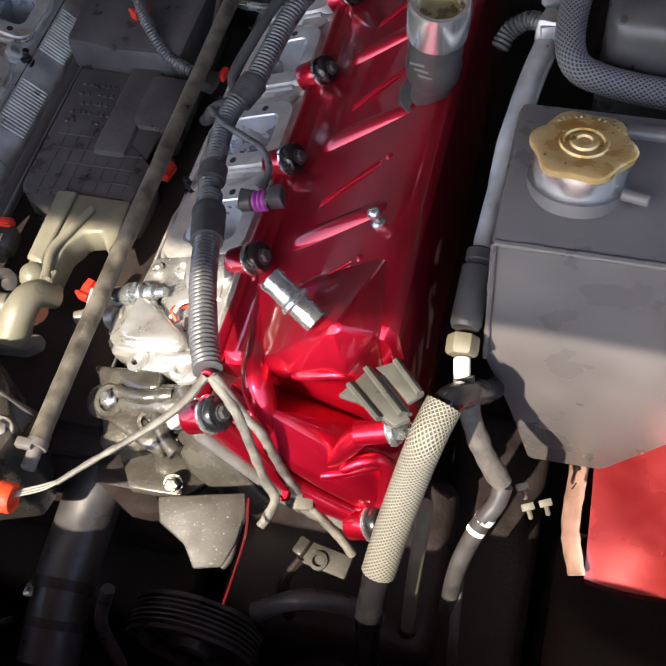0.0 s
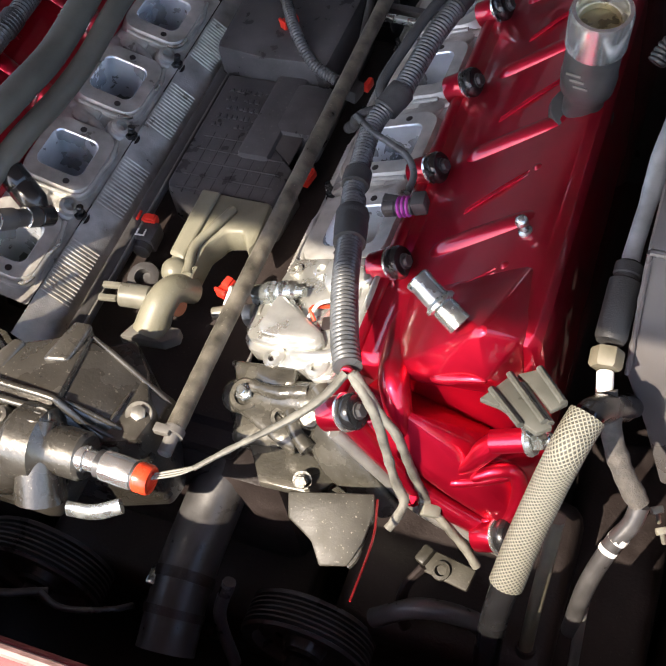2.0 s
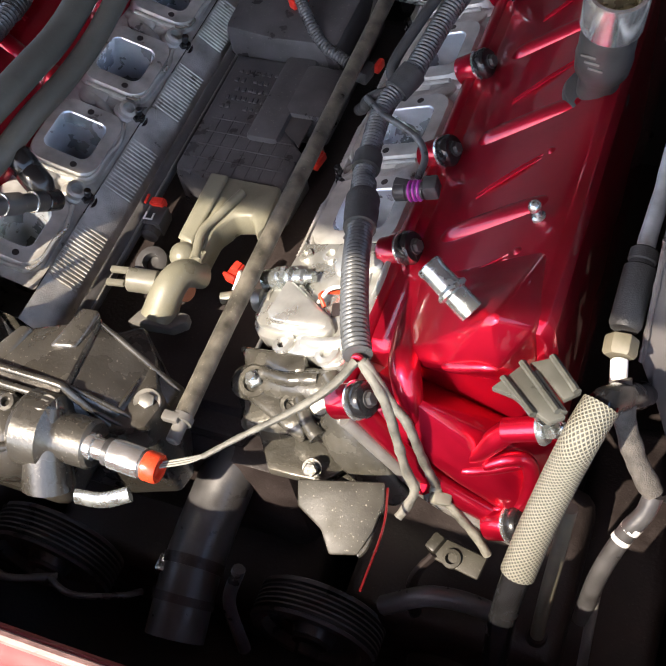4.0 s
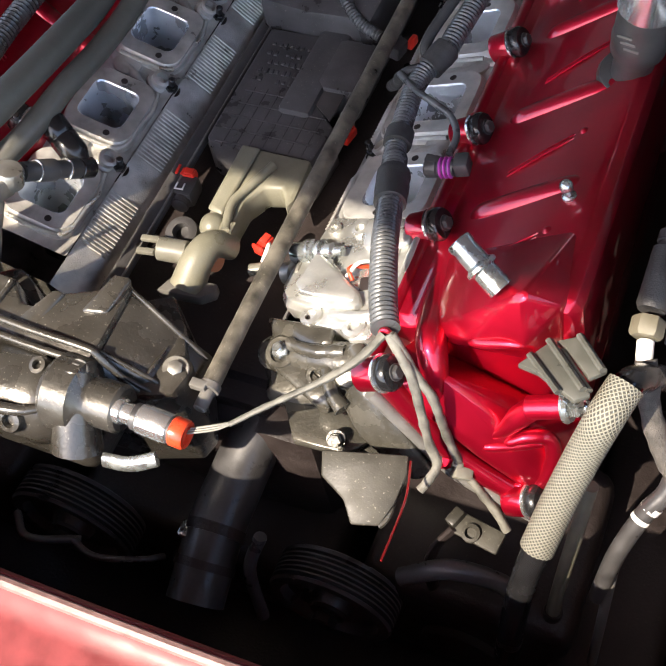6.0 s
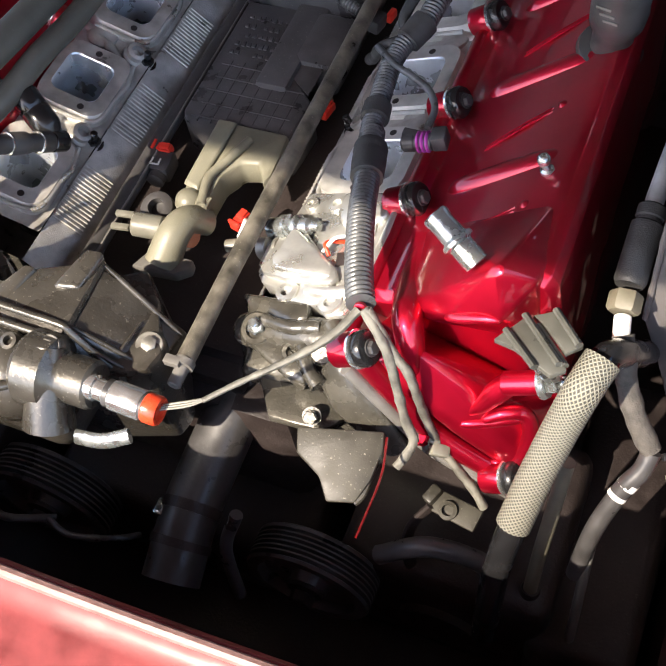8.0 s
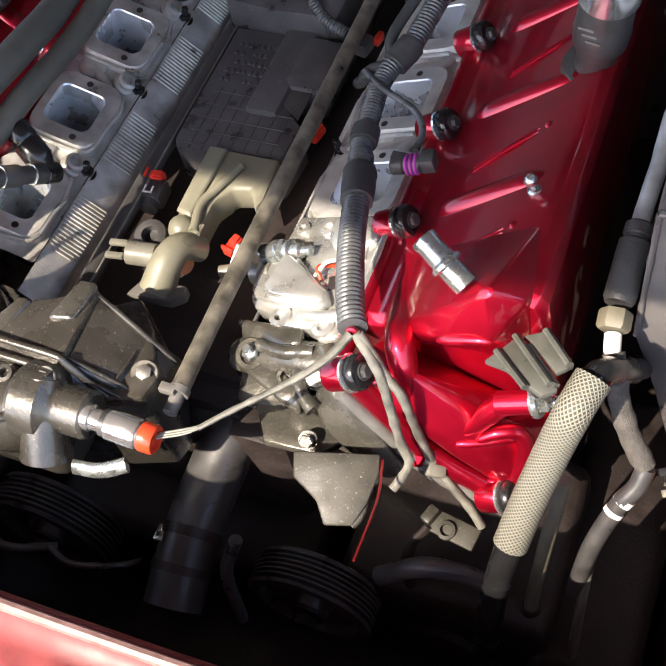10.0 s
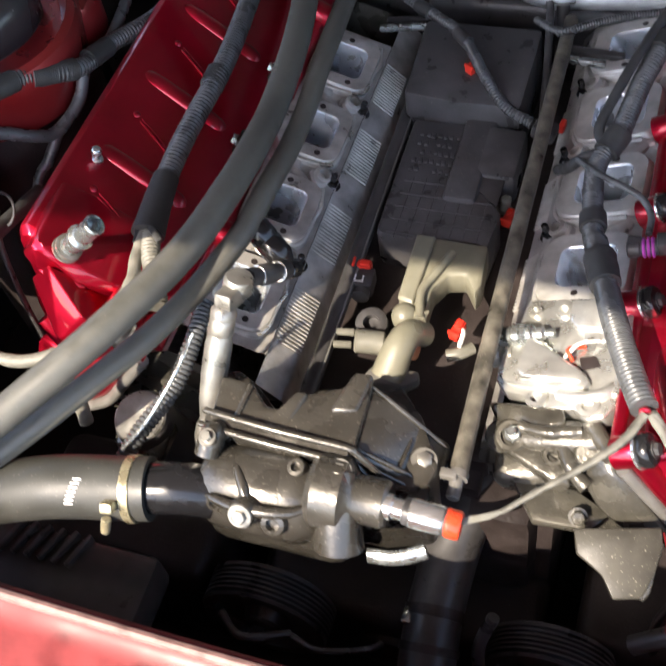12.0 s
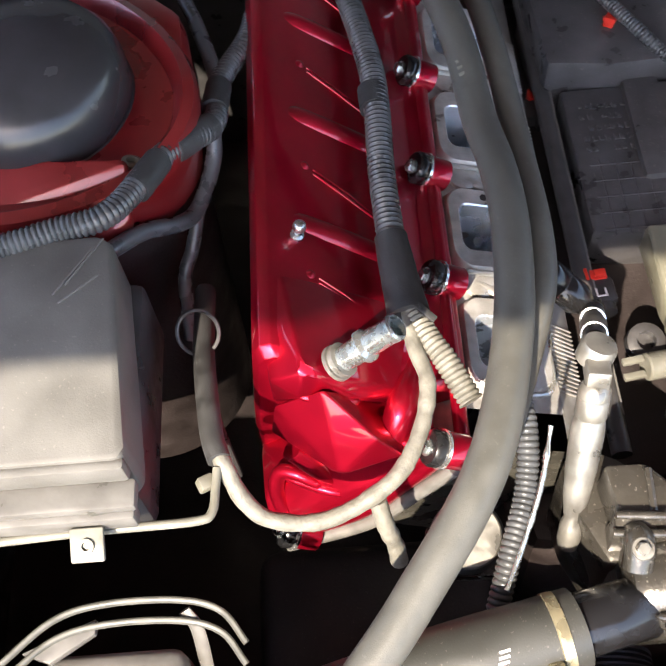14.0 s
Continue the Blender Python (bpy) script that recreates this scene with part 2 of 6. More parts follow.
def rod(a, b, r, seg=20, bev=0.0):
    a, b = Vector(a), Vector(b)
    L = (b - a).length
    e = bev or min(r * 0.2, 0.0015)
    return lathe(a, b - a, [(r - e, 0), (r, e), (r, L - e), (r - e, L)], seg)


def hexnut(at, axis, r, h):
    a, rings = frame_z(axis), []
    for rad, z in ((r * 0.92, 0), (r, h * 0.12), (r, h * 0.85), (r * 0.86, h)):
        rings.append([Matrix.Translation(at) @ a @ Vector((rad * math.cos(math.pi * i / 3), rad * math.sin(math.pi * i / 3), z)) for i in range(6)])
    return loft(rings)


def spline(pts, step):
    """Evenly spaced points of a smooth curve through pts."""
    P = [Vector(p) for p in pts]
    P = [P[0] * 2 - P[1]] + P + [P[-1] * 2 - P[-2]]
    dense = []
    for i in range(1, len(P) - 2):
        a, b, c, d = P[i - 1:i + 3]
        for k in range(24):
            t = k / 24
            dense.append(0.5 * ((2 * b) + (c - a) * t + (2 * a - 5 * b + 4 * c - d) * t * t + (3 * b - a - 3 * c + d) * t ** 3))
    dense.append(P[-2])
    out, acc = [dense[0]], 0.0
    for a, b in zip(dense, dense[1:]):
        L = (b - a).length
        while acc + L >= step and L > 0:
            f = (step - acc) / L
            a = a.lerp(b, f)
            out.append(a.copy())
            L, acc = (b - a).length, 0.0
        acc += L
    if (out[-1] - dense[-1]).length > step * 0.3:
        out.append(dense[-1])
    return out


def sweep(pts, r, seg=16, step=0.006, wobble=0.0, corr=0.0, pitch=0.004, flat=1.0, seed=0):
    """A tube along a curve. corr: depth of conduit rings at that pitch."""
    if corr:
        step = pitch / 4
    C = spline(pts, step)
    rng = random.Random(seed)
    bm = bmesh.new()
    uvl = bm.loops.layers.uv.new("UVMap")
    side, prev, rings, dist = None, None, [], 0.0
    for i, c in enumerate(C):
        d = (C[min(i + 1, len(C) - 1)] - C[max(i - 1, 0)]).normalized()
        if side is None:
            side = d.orthogonal().normalized()
        else:
            side = (side - d * side.dot(d)).normalized()
        up = d.cross(side)
        if prev:
            dist += (c - prev).length
        prev = c
        rr = r(dist) if callable(r) else r
        if corr:
            rr -= corr * (0.5 - 0.5 * math.cos(2 * math.pi * dist / pitch)) ** 2
        if wobble:
            rr *= 1 + wobble * noise.noise(c * 130 + Vector((seed * 3.1, 0, 0)))
        rings.append(([bm.verts.new(c + side * math.cos(2 * math.pi * k / seg) * rr + up * math.sin(2 * math.pi * k / seg) * rr * flat) for k in range(seg)], dist))
    for (a, da), (b, db) in zip(rings, rings[1:]):
        for k in range(seg):
            j = (k + 1) % seg
            f = bm.faces.new((a[k], a[j], b[j], b[k]))
            for lp, (u, v) in zip(f.loops, ((k, da), (k + 1, da), (k + 1, db), (k, db))):
                lp[uvl].uv = (u / seg, v)
    bm.faces.new(rings[0][0][::-1])
    bm.faces.new(rings[-1][0])
    return bm


def bead(pts, r, sink=(0, 0, 0), seg=14):
    """Raised bead that tapers out at both ends; sink shifts it into the surface it rises from."""
    q = [Vector(p) + Vector(sink) for p in pts]
    C = spline(q, 0.003)
    L = sum((b - a).length for a, b in zip(C, C[1:]))
    return sweep(q, lambda d: r * max(0.12, math.sin(math.pi * min(1, max(0, d / L))) ** 0.25), seg, 0.003)


def rrect(hx, hy, rad, n=32):
    """n points round a rounded rectangle, evenly by angle of a superellipse-like outline."""
    pts = []
    per = n // 4
    for cx, cy, a0 in ((hx - rad, hy - rad, 0), (-hx + rad, hy - rad, 90), (-hx + rad, -hy + rad, 180), (hx - rad, -hy + rad, 270)):
        for k in range(per):
            a = radians(a0 + 90 * k / (per - 1))
            pts.append((cx + rad * math.cos(a), cy + rad * math.sin(a)))
    return pts


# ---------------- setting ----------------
# Unseen ground plane, coloured pale to bounce fill light up into the bay.
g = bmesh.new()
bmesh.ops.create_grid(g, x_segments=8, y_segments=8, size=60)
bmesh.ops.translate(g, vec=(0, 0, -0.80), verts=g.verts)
solid("ground", g, BOUNCE_GROUND, "unseen ground under the car, kept pale for bounced light", "ground", kind="structure")

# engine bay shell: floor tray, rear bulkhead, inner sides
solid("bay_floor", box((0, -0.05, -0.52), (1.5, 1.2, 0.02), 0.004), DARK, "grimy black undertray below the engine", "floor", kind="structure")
solid("bulkhead", box((0, 0.52, -0.06), (1.5, 0.03, 0.96), 0.006), BLACK, "black rear bulkhead of the engine bay", "wall", kind="structure")
for s, nm in ((-1, "inner_wing_left"), (1, "inner_wing_right")):
    solid(nm, box((s * 0.74, -0.03, -0.155), (0.03, 1.1, 0.73), 0.006), BLACK, "black inner wing of the engine bay", "wall", kind="structure")

# raised hood over the bay
hood = thing("hood", (0, 0.5, 0.38), "raised red car hood with an added brown bounce liner underneath", "hood")
HOOD_REAR, HOOD_FRONT = Vector((0, 0.52, 0.38)), Vector((0, -1.108, 1.035))


def hood_sheet(lo, hi, inset):
    """Slightly crowned sheet from the hinge to the straight front edge, between two offsets above it."""
    rings = []
    for x in np.linspace(-0.98 + inset, 0.98 - inset, 11):
        low, top = [], []
        for k in range(13):
            f = inset * 0.5 + (1 - inset) * k / 12
            c = HOOD_REAR.lerp(HOOD_FRONT, f)
            crown = 0.05 * math.sin(math.pi * f) + 0.02 * (1 - (x / 0.98) ** 2) * (1 - f)
            y = c.y - 0.0325 * x * f
            low.append(Vector((x, y, c.z + crown + lo)))
            top.append(Vector((x, y, c.z + crown + hi)))
        rings.append(low + top[::-1])
    return loft(rings)


part("panel", hood_sheet(0.0, 0.022, 0.0), BODYRED, hood, "red painted hood panel")
# Unseen liner, added to cut red bounce and warm the fill below.
part("liner", hood_sheet(-0.016, -0.004, 0.10), BOUNCE_LINER, hood, "unseen brown liner added to tame red bounced light")

# front crossmember with a pale lip
cross = thing("crossmember", (0, -0.6, -0.5), "scuffed red painted front crossmember with a rolled pale edge", "body panel", kind="structure")
YB, ZB = -0.496, 0.030
prof = [(YB, ZB - 0.03), (YB, ZB - 0.004), (YB - 0.003, ZB), (YB - 0.012, ZB), (YB - 0.017, ZB - 0.004), (YB - 0.03, ZB - 0.008), (YB - 0.10, ZB - 0.012), (YB - 0.2, ZB - 0.03), (YB - 0.27, ZB - 0.09), (YB - 0.27, ZB - 0.55), (YB - 0.02, ZB - 0.55)]
part("panel", loft([[Vector((x, y + 0.03 * (x / 0.7) ** 2, z)) for y, z in prof] for x in np.linspace(-0.72, 0.72, 25)]), WORNRED, cross)
part("lip", loft([[Vector((x, YB - 0.009 + 0.03 * (x / 0.7) ** 2 + 0.0042 * math.cos(a), ZB + 0.0015 + 0.0035 * math.sin(a))) for a in np.linspace(0, 2 * math.pi, 9)[:-1]] for x in np.linspace(-0.715, 0.715, 25)]), PALELIP, cross, "pale rolled edge")

# engine block deck under everything
blk = thing("engine_block", (0, 0, -0.45), "grimy dark engine block below the cylinder heads", "engine block")
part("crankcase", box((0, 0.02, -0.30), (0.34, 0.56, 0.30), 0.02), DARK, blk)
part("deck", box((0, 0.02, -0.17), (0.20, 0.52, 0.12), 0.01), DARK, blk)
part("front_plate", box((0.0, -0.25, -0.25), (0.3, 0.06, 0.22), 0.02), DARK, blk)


# ---------------- cylinder heads ----------------
def head_frame(s):
    """Local (u along the engine, v outward-up over the intake face, w off the face) to world, for side s."""
    v = Vector((s * 0.947, 0, 0.322))
    w = Vector((-s * 0.322, 0, 0.947))
    return Vector((s * 0.150, 0, -0.031)), v, w


def cylinder_head(s, ports, y0, y1, label):
    o, v, w = head_frame(s)
    P = lambda y, a, b: o + Vector((0, y, 0)) + v * a + w * b
    th = thing("cylinder_head", (s * 0.15, y0, -0.15), label, "cylinder head")
    inn = -0.052 if s > 0 else -0.035
    sec = [P(0, inn, -0.012), Vector((s * (0.092 if s > 0 else 0.098), 0, -0.078)), Vector((s * 0.086, 0, -0.15)), Vector((s * 0.20, 0, -0.22)), Vector((s * 0.31, 0, -0.16)), Vector((s * 0.225, 0, -0.035)), P(0, 0.052, -0.012)]
    part("body", loft([[p + Vector((0, y, 0)) for p in sec] for y in (y0, y1)], closed=False), ALU, th)
    for y in (y0, y1):
        bm = bmesh.new()
        bm.faces.new([bm.verts.new(p + Vector((0, y, 0))) for p in sec])
        part("end_face", bm, OILY, th)
    # intake flanges, each with its tapering port
    edges = [y0] + [(a + b) / 2 for a, b in zip(ports, ports[1:])] + [y1]
    for k, yc in enumerate(ports):
        lo, hi = (edges[k] if k else max(y0, yc - 0.056)), (edges[k + 1] if k < len(ports) - 1 else min(y1, yc + 0.056))
        cc, hh = (lo + hi) / 2, (hi - lo) / 2
        spec = [(hh, 0.052, 0.003, -0.010, cc), (0.044, 0.046, 0.020, -0.012, yc), (0.041, 0.043, 0.020, -0.001, yc), (0.040, 0.042, 0.019, 0.0, yc),
                (0.0245, 0.0275, 0.010, 0.0, yc), (0.0235, 0.0265, 0.010, -0.0012, yc), (0.022, 0.0235, 0.011, -0.022, yc + 0.001), (0.019, 0.019, 0.011, -0.05, yc + 0.003), (0.017, 0.017, 0.010, -0.088, yc + 0.006)]
        k2 = 0.83 if s < 0 else 1.0
        mid = (0.052 + inn) / 2 if s < 0 else 0.0
        rings = [[P(c + px, mid + py * (k2 if i < 4 else 0.9 if s < 0 else 1.0) + (0.002 if i > 3 else 0), d) for px, py in rrect(hy, hv, rad)] for i, (hy, hv, rad, d, c) in enumerate(spec)]
        fl = part("intake_flange", loft(rings[:5], cap=False), GASKET if s > 0 else ALU, th, "grey machined gasket face")
        part("port", loft(rings[4:], cap=False), PORT, fl, "pale machined intake port")
        # Throat takes a dark colour in place of the port's deep shade.
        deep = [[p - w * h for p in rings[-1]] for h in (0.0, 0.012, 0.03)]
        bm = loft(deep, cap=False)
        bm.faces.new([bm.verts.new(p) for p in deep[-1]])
        part("port_throat", bm, OILY, fl, "throat coloured dark for shade deep in the port")
        part("edge_bead", sweep([P(yc - 0.044, mid + 0.030 * k2, -0.004), P(yc - 0.0445, mid - 0.020 * k2, -0.003), P(yc - 0.036, mid - 0.041 * k2, -0.003), P(yc - 0.004, mid - 0.0435 * k2, -0.003), P(yc + 0.012, mid - 0.047 * k2, -0.003), P(yc + 0.024, mid - 0.0435 * k2, -0.003), P(yc + 0.038, mid - 0.040 * k2, -0.003)], 0.0022, 8, 0.004), BAREALU if s < 0 else GASKET, fl)
        # Bolt holes are dark discs, the shade inside given as colour.
        part("bolt_hole_shade", lathe(P(yc - 0.0325, -0.004, -0.004), w, [(0.0034, 0), (0.0034, 0.0044)], 14), DARK, fl)
        part("bolt_hole_shade", lathe(P(yc + 0.0325, 0.010, -0.004), w, [(0.0034, 0), (0.0034, 0.0044)], 14), DARK, fl)
    # injector bosses between the flanges and fins on the valley side
    for a, b in zip(ports, ports[1:]):
        m = (a + b) / 2
        part("injector_boss", lathe(P(m, inn + 0.022, -0.02), (w * 0.9 + Vector((-s * 0.4, 0, 0))), [(0.013, 0), (0.012, 0.012), (0.0095, 0.014), (0.0095, 0.020), (0.006, 0.021), (0.006, 0.012)], 22), ALU, th)
        part("casting_rib", sweep([P(m - 0.012, inn + 0.03, -0.012), P(m - 0.002, 0.012, -0.010), P(m + 0.010, 0.040, -0.012)], 0.0055, 10, 0.006), ALU, th)
        part("bolt", join(lathe(P(m, inn + 0.004, -0.016), w, [(0.009, 0), (0.009, 0.003)], 20), hexnut(P(m, inn + 0.004, -0.013), w, 0.0065, 0.007), rod(P(m, inn + 0.004, -0.006), P(m, inn + 0.004, 0.004), 0.0035)), GLOSSBLACK, th, "dark steel stud and nut")
        part("pad", lathe(P(m + 0.006, 0.022, -0.02), w, [(0.016, 0), (0.015, 0.012), (0.011, 0.0145)], 20), ALU, th)
    n = int((y1 - y0) / 0.0042)
    for i in range(n):
        y = y0 + 0.004 + i * 0.0042
        if any(abs(y - p) < 0.034 for p in ports):
            a, b = P(y, inn - 0.001, -0.014), Vector((s * (0.0915 if s > 0 else 0.0975), y, -0.077))
            off = Vector((-s * 0.0007, 0, 0.0006))
            a, b = a + off, b + off
            part("fin", sweep([a, a.lerp(b, 0.5), b], 0.0010, 6, 0.03), ALU, th)
    return th


RP, LP = [-0.056, 0.050, 0.156, 0.262], [-0.148, -0.036, 0.076, 0.188]
cylinder_head(1, RP, -0.235, 0.32, "bare aluminium cylinder head with open intake ports and gasket faces")
cylinder_head(-1, LP, -0.235, 0.30, "cast aluminium cylinder head with open intake ports and ribbed side")

# front water outlet cover on one head, in full sun
o, v, w = head_frame(1)
HP = lambda y, a, b: o + Vector((0, y, 0)) + v * a + w * b
wat = thing("water_crossover_cover", HP(-0.16, 0, 0), "bright bare aluminium coolant outlet plate bolted to the head", "engine cover")
M = Matrix.Translation(HP(0, 0, 0)) @ Matrix((tuple((v.x, 0, w.x)), (0, 1, 0), tuple((v.z, 0, w.z)))).to_4x4()
plate = [(-0.044, -0.098), (0.052, -0.098), (0.056, -0.150), (0.054, -0.214), (0.046, -0.226), (0.030, -0.228), (0.018, -0.217), (-0.002, -0.219), (-0.013, -0.217), (-0.022, -0.206), (-0.046, -0.200), (-0.057, -0.188), (-0.058, -0.165), (-0.050, -0.146)]
part("plate", prism(plate, -0.016, 0.004, 0.003, M), BAREALU, wat)
shield = [(-0.053, -0.186), (-0.053, -0.163), (-0.046, -0.152), (-0.032, -0.146), (-0.020, -0.148), (0.006, -0.172), (0.026, -0.187), (0.032, -0.196), (0.026, -0.203), (-0.020, -0.199), (-0.044, -0.194)]
part("shield_panel", prism(shield, 0.003, 0.0115, 0.003, M), BAREALU, wat, "smooth raised shield-shaped panel")
part("shield_ridge", hull([HP(y, a, b) for y, a, b in ((-0.150, -0.030, 0.018), (-0.186, -0.034, 0.020), (-0.194, -0.026, 0.018), (-0.196, 0.024, 0.012), (-0.188, 0.026, 0.012), (-0.152, -0.022, 0.014), (-0.150, -0.030, 0.006), (-0.192, -0.036, 0.006), (-0.198, 0.026, 0.006), (-0.186, 0.028, 0.006))], 0.003, 3), BAREALU, wat)
part("upper_boss", prism([(0.000, -0.104), (0.046, -0.104), (0.050, -0.128), (0.034, -0.140), (0.010, -0.138), (0.000, -0.126)], 0.003, 0.010, 0.003, M), BAREALU, wat)
part("upper_step", prism([(0.012, -0.126), (0.040, -0.124), (0.044, -0.148), (0.018, -0.150)], 0.003, 0.0065, 0.0015, M), BAREALU, wat)
part("front_rib", sweep([HP(-0.204, 0.004, 0.003), HP(-0.208, 0.020, 0.006), HP(-0.206, 0.040, 0.006), HP(-0.196, 0.050, 0.003)], 0.0055, 12, 0.003), BAREALU, wat)
part("edge_rail", sweep([HP(-0.100, 0.053, 0.004), HP(-0.150, 0.055, 0.005), HP(-0.205, 0.053, 0.004)], 0.004, 10, 0.006), BAREALU, wat)
for y, a, r in ((-0.2085, -0.014, 0.0105), (-0.2165, 0.032, 0.0105), (-0.113, -0.007, 0.0085), (-0.118, 0.030, 0.0085), (-0.113, -0.034, 0.007)):
    ear = part("ear", join(lathe(HP(y, a, 0.001), w, [(r, 0), (r * 0.95, 0.0055), (r * 0.5, 0.0062), (r * 0.46, -0.004)], 22)), BAREALU, wat)
    # Dark disc in the ear colours in the hole's shade.
    part("hole", lathe(HP(y, a, 0.0015), w, [(r * 0.45, 0), (r * 0.45, 0.0025)], 14), DARK, ear)
# Dark patch laid on the plate as the shade of a pocket.
part("pocket_shade_patch", prism([(0.016, -0.166), (0.030, -0.164), (0.036, -0.176), (0.020, -0.180)], 0.0042, 0.0052, 0.0004, M), DARK, wat, "dark patch standing for shade in a casting pocket")
sd = (v * 0.98 + Vector((0, 0.05, 0.03))).normalized()
sen_w = part("temperature_sensor", lathe(HP(-0.146, -0.052, 0.011), sd, [(0.0095, -0.006), (0.0095, 0.006), (0.0115, 0.007), (0.0115, 0.013), (0.009, 0.014), (0.009, 0.020), (0.0105, 0.021), (0.0105, 0.024), (0.0075, 0.026), (0.0075, 0.034), (0.0045, 0.036), (0.0045, 0.044)], 20), ZINC, wat, "zinc sensor with stepped collars")
part("sensor_hex", hexnut(HP(-0.146, -0.052, 0.011) + sd * 0.0135, sd, 0.0118, 0.006), ZINC, sen_w)
part("sensor_collar", lathe(HP(-0.163, -0.058, 0.004), sd, [(0.010, -0.006), (0.010, 0.003), (0.007, 0.004), (0.007, 0.010), (0.0095, 0.011), (0.0095, 0.014)], 20), SATINSTEEL, wat)
part("sensor_wire", sweep([HP(-0.155, 0.02, 0.006), HP(-0.163, 0.008, 0.014), HP(-0.172, 0.012, 0.008)], 0.0018, 8, 0.003), ORANGE, wat)
part("sensor_wire", sweep([HP(-0.150, 0.032, 0.008), HP(-0.160, 0.018, 0.017), HP(-0.168, 0.004, 0.008)], 0.0016, 8, 0.003), WHITE, wat)

# oily casting below the outlet
front = thing("head_front_casting", (0.16, -0.24, -0.08), "oil-darkened casting at the front end of the head", "casting")
part("body", join(box((0.163, -0.232, -0.062), (0.092, 0.03, 0.07), 0.012, (14, -18, 0), 3), box((0.150, -0.246, -0.085), (0.085, 0.034, 0.05), 0.012, (20, -10, 8), 3)), OILY, front)
part("sloping_web", hull([(0.190, -0.252, -0.026), (0.212, -0.262, -0.018), (0.268, -0.286, -0.090), (0.250, -0.298, -0.094), (0.200, -0.286, -0.062), (0.182, -0.268, -0.046), (0.20, -0.24, -0.07), (0.26, -0.26, -0.12)], 0.005, 3), OILY, front)
part("arm", hull([(0.102, -0.236, -0.046), (0.112, -0.254, -0.046), (0.124, -0.232, -0.044), (0.172, -0.262, -0.040), (0.160, -0.276, -0.046), (0.178, -0.276, -0.050), (0.10, -0.24, -0.075), (0.17, -0.27, -0.08)], 0.004, 3), OILY, front)
part("front_lobe", hull([(0.094, -0.214, -0.040), (0.112, -0.240, -0.045), (0.165, -0.236, -0.022), (0.160, -0.216, -0.024), (0.098, -0.205, -0.08), (0.16, -0.21, -0.08), (0.15, -0.24, -0.08)], 0.004, 3), OILY, front)
part("web_rib", sweep([(0.126, -0.236, -0.036), (0.150, -0.240, -0.030), (0.178, -0.236, -0.024)], 0.006, 12, 0.004, wobble=0.3), OILY, front)
part("web_rib", sweep([(0.166, -0.250, -0.036), (0.176, -0.266, -0.040), (0.190, -0.276, -0.044)], 0.007, 12, 0.004, wobble=0.25), OILY, front)
part("web_rib", sweep([(0.186, -0.232, -0.022), (0.198, -0.246, -0.022), (0.206, -0.258, -0.020)], 0.008, 12, 0.004, wobble=0.2), OILY, front)
part("lug", lathe((0.112, -0.240, -0.052), (-0.1, -0.35, 0.9), [(0.0145, -0.02), (0.0145, 0.004), (0.012, 0.006)], 24), OILY, front)
part("bolt_boss", lathe((0.122, -0.238, -0.055), (-0.1, -0.35, 0.9), [(0.016, -0.03), (0.016, 0.012), (0.013, 0.016), (0.009, 0.016), (0.009, 0.012)], 24), OILY, front)
part("bolt", join(hexnut((0.1215, -0.242, -0.041), (-0.1, -0.35, 0.9), 0.0078, 0.007), rod((0.1212, -0.2435, -0.036), (0.1205, -0.246, -0.028), 0.0042)), ZINC, front, "bright flange bolt")
part("boss", lathe((0.158, -0.252, -0.048), (0, -0.4, 0.9), [(0.011, -0.03), (0.011, 0.006), (0.008, 0.010), (0.005, 0.010), (0.005, 0.004)], 20), OILY, front)
part("boss", lathe((0.185, -0.250, -0.035), (0, -0.5, 0.85), [(0.012, -0.03), (0.012, 0.004), (0.009, 0.008)], 20), OILY, front)
part("gusset", prism([(0.128, -0.268), (0.18, -0.264), (0.212, -0.280), (0.198, -0.298), (0.150, -0.300)], -0.085, -0.074, 0.002), OILY, front)
part("tensioner_bolt", join(lathe((0.186, -0.290, -0.070), (0.1, -0.6, 0.75), [(0.008, 0), (0.008, 0.003)], 20), hexnut((0.1863, -0.2924, -0.067), (0.1, -0.6, 0.75), 0.006, 0.006)), OILY, front, "oily steel bolt")

brk = thing("front_bracket", (0.21, -0.33, -0.07), "dusty dark grey steel bracket plate in front of the head", "bracket")
c0 = Vector((0.181, -0.311, -0.052))
ux = (Vector((0.250, -0.298, -0.052)) - c0).normalized()
uy = (Vector((0.207, -0.349, -0.070)) - c0)
uy = (uy - ux * uy.dot(ux)).normalized()
MB = Matrix((ux, uy, ux.cross(uy))).transposed().to_4x4()
MB.translation = c0
part("plate", prism([(0.004, 0.0), (0.072, -0.004), (0.073, 0.010), (0.066, 0.034), (0.056, 0.052), (0.034, 0.054), (0.026, 0.036), (0.006, 0.020)], -0.004, 0.004, 0.0018, MB), DUSTYSTEEL, brk)
part("edge_bead", sweep([MB @ Vector((0.071, 0.008, 0.0)), MB @ Vector((0.062, 0.042, 0.001)), MB @ Vector((0.055, 0.052, 0.0))], 0.003, 8, 0.004, wobble=0.5), OILY, brk)
# Thin coloured line drawn for the specular glint along the plate.
part("edge_glint", sweep([MB @ Vector((0.074, 0.0, 0.0)), MB @ Vector((0.076, 0.03, -0.02)), MB @ Vector((0.068, 0.075, -0.05))], 0.0010, 6, 0.01), BODYRED, brk, "thin red line painted as a glint on the edge")


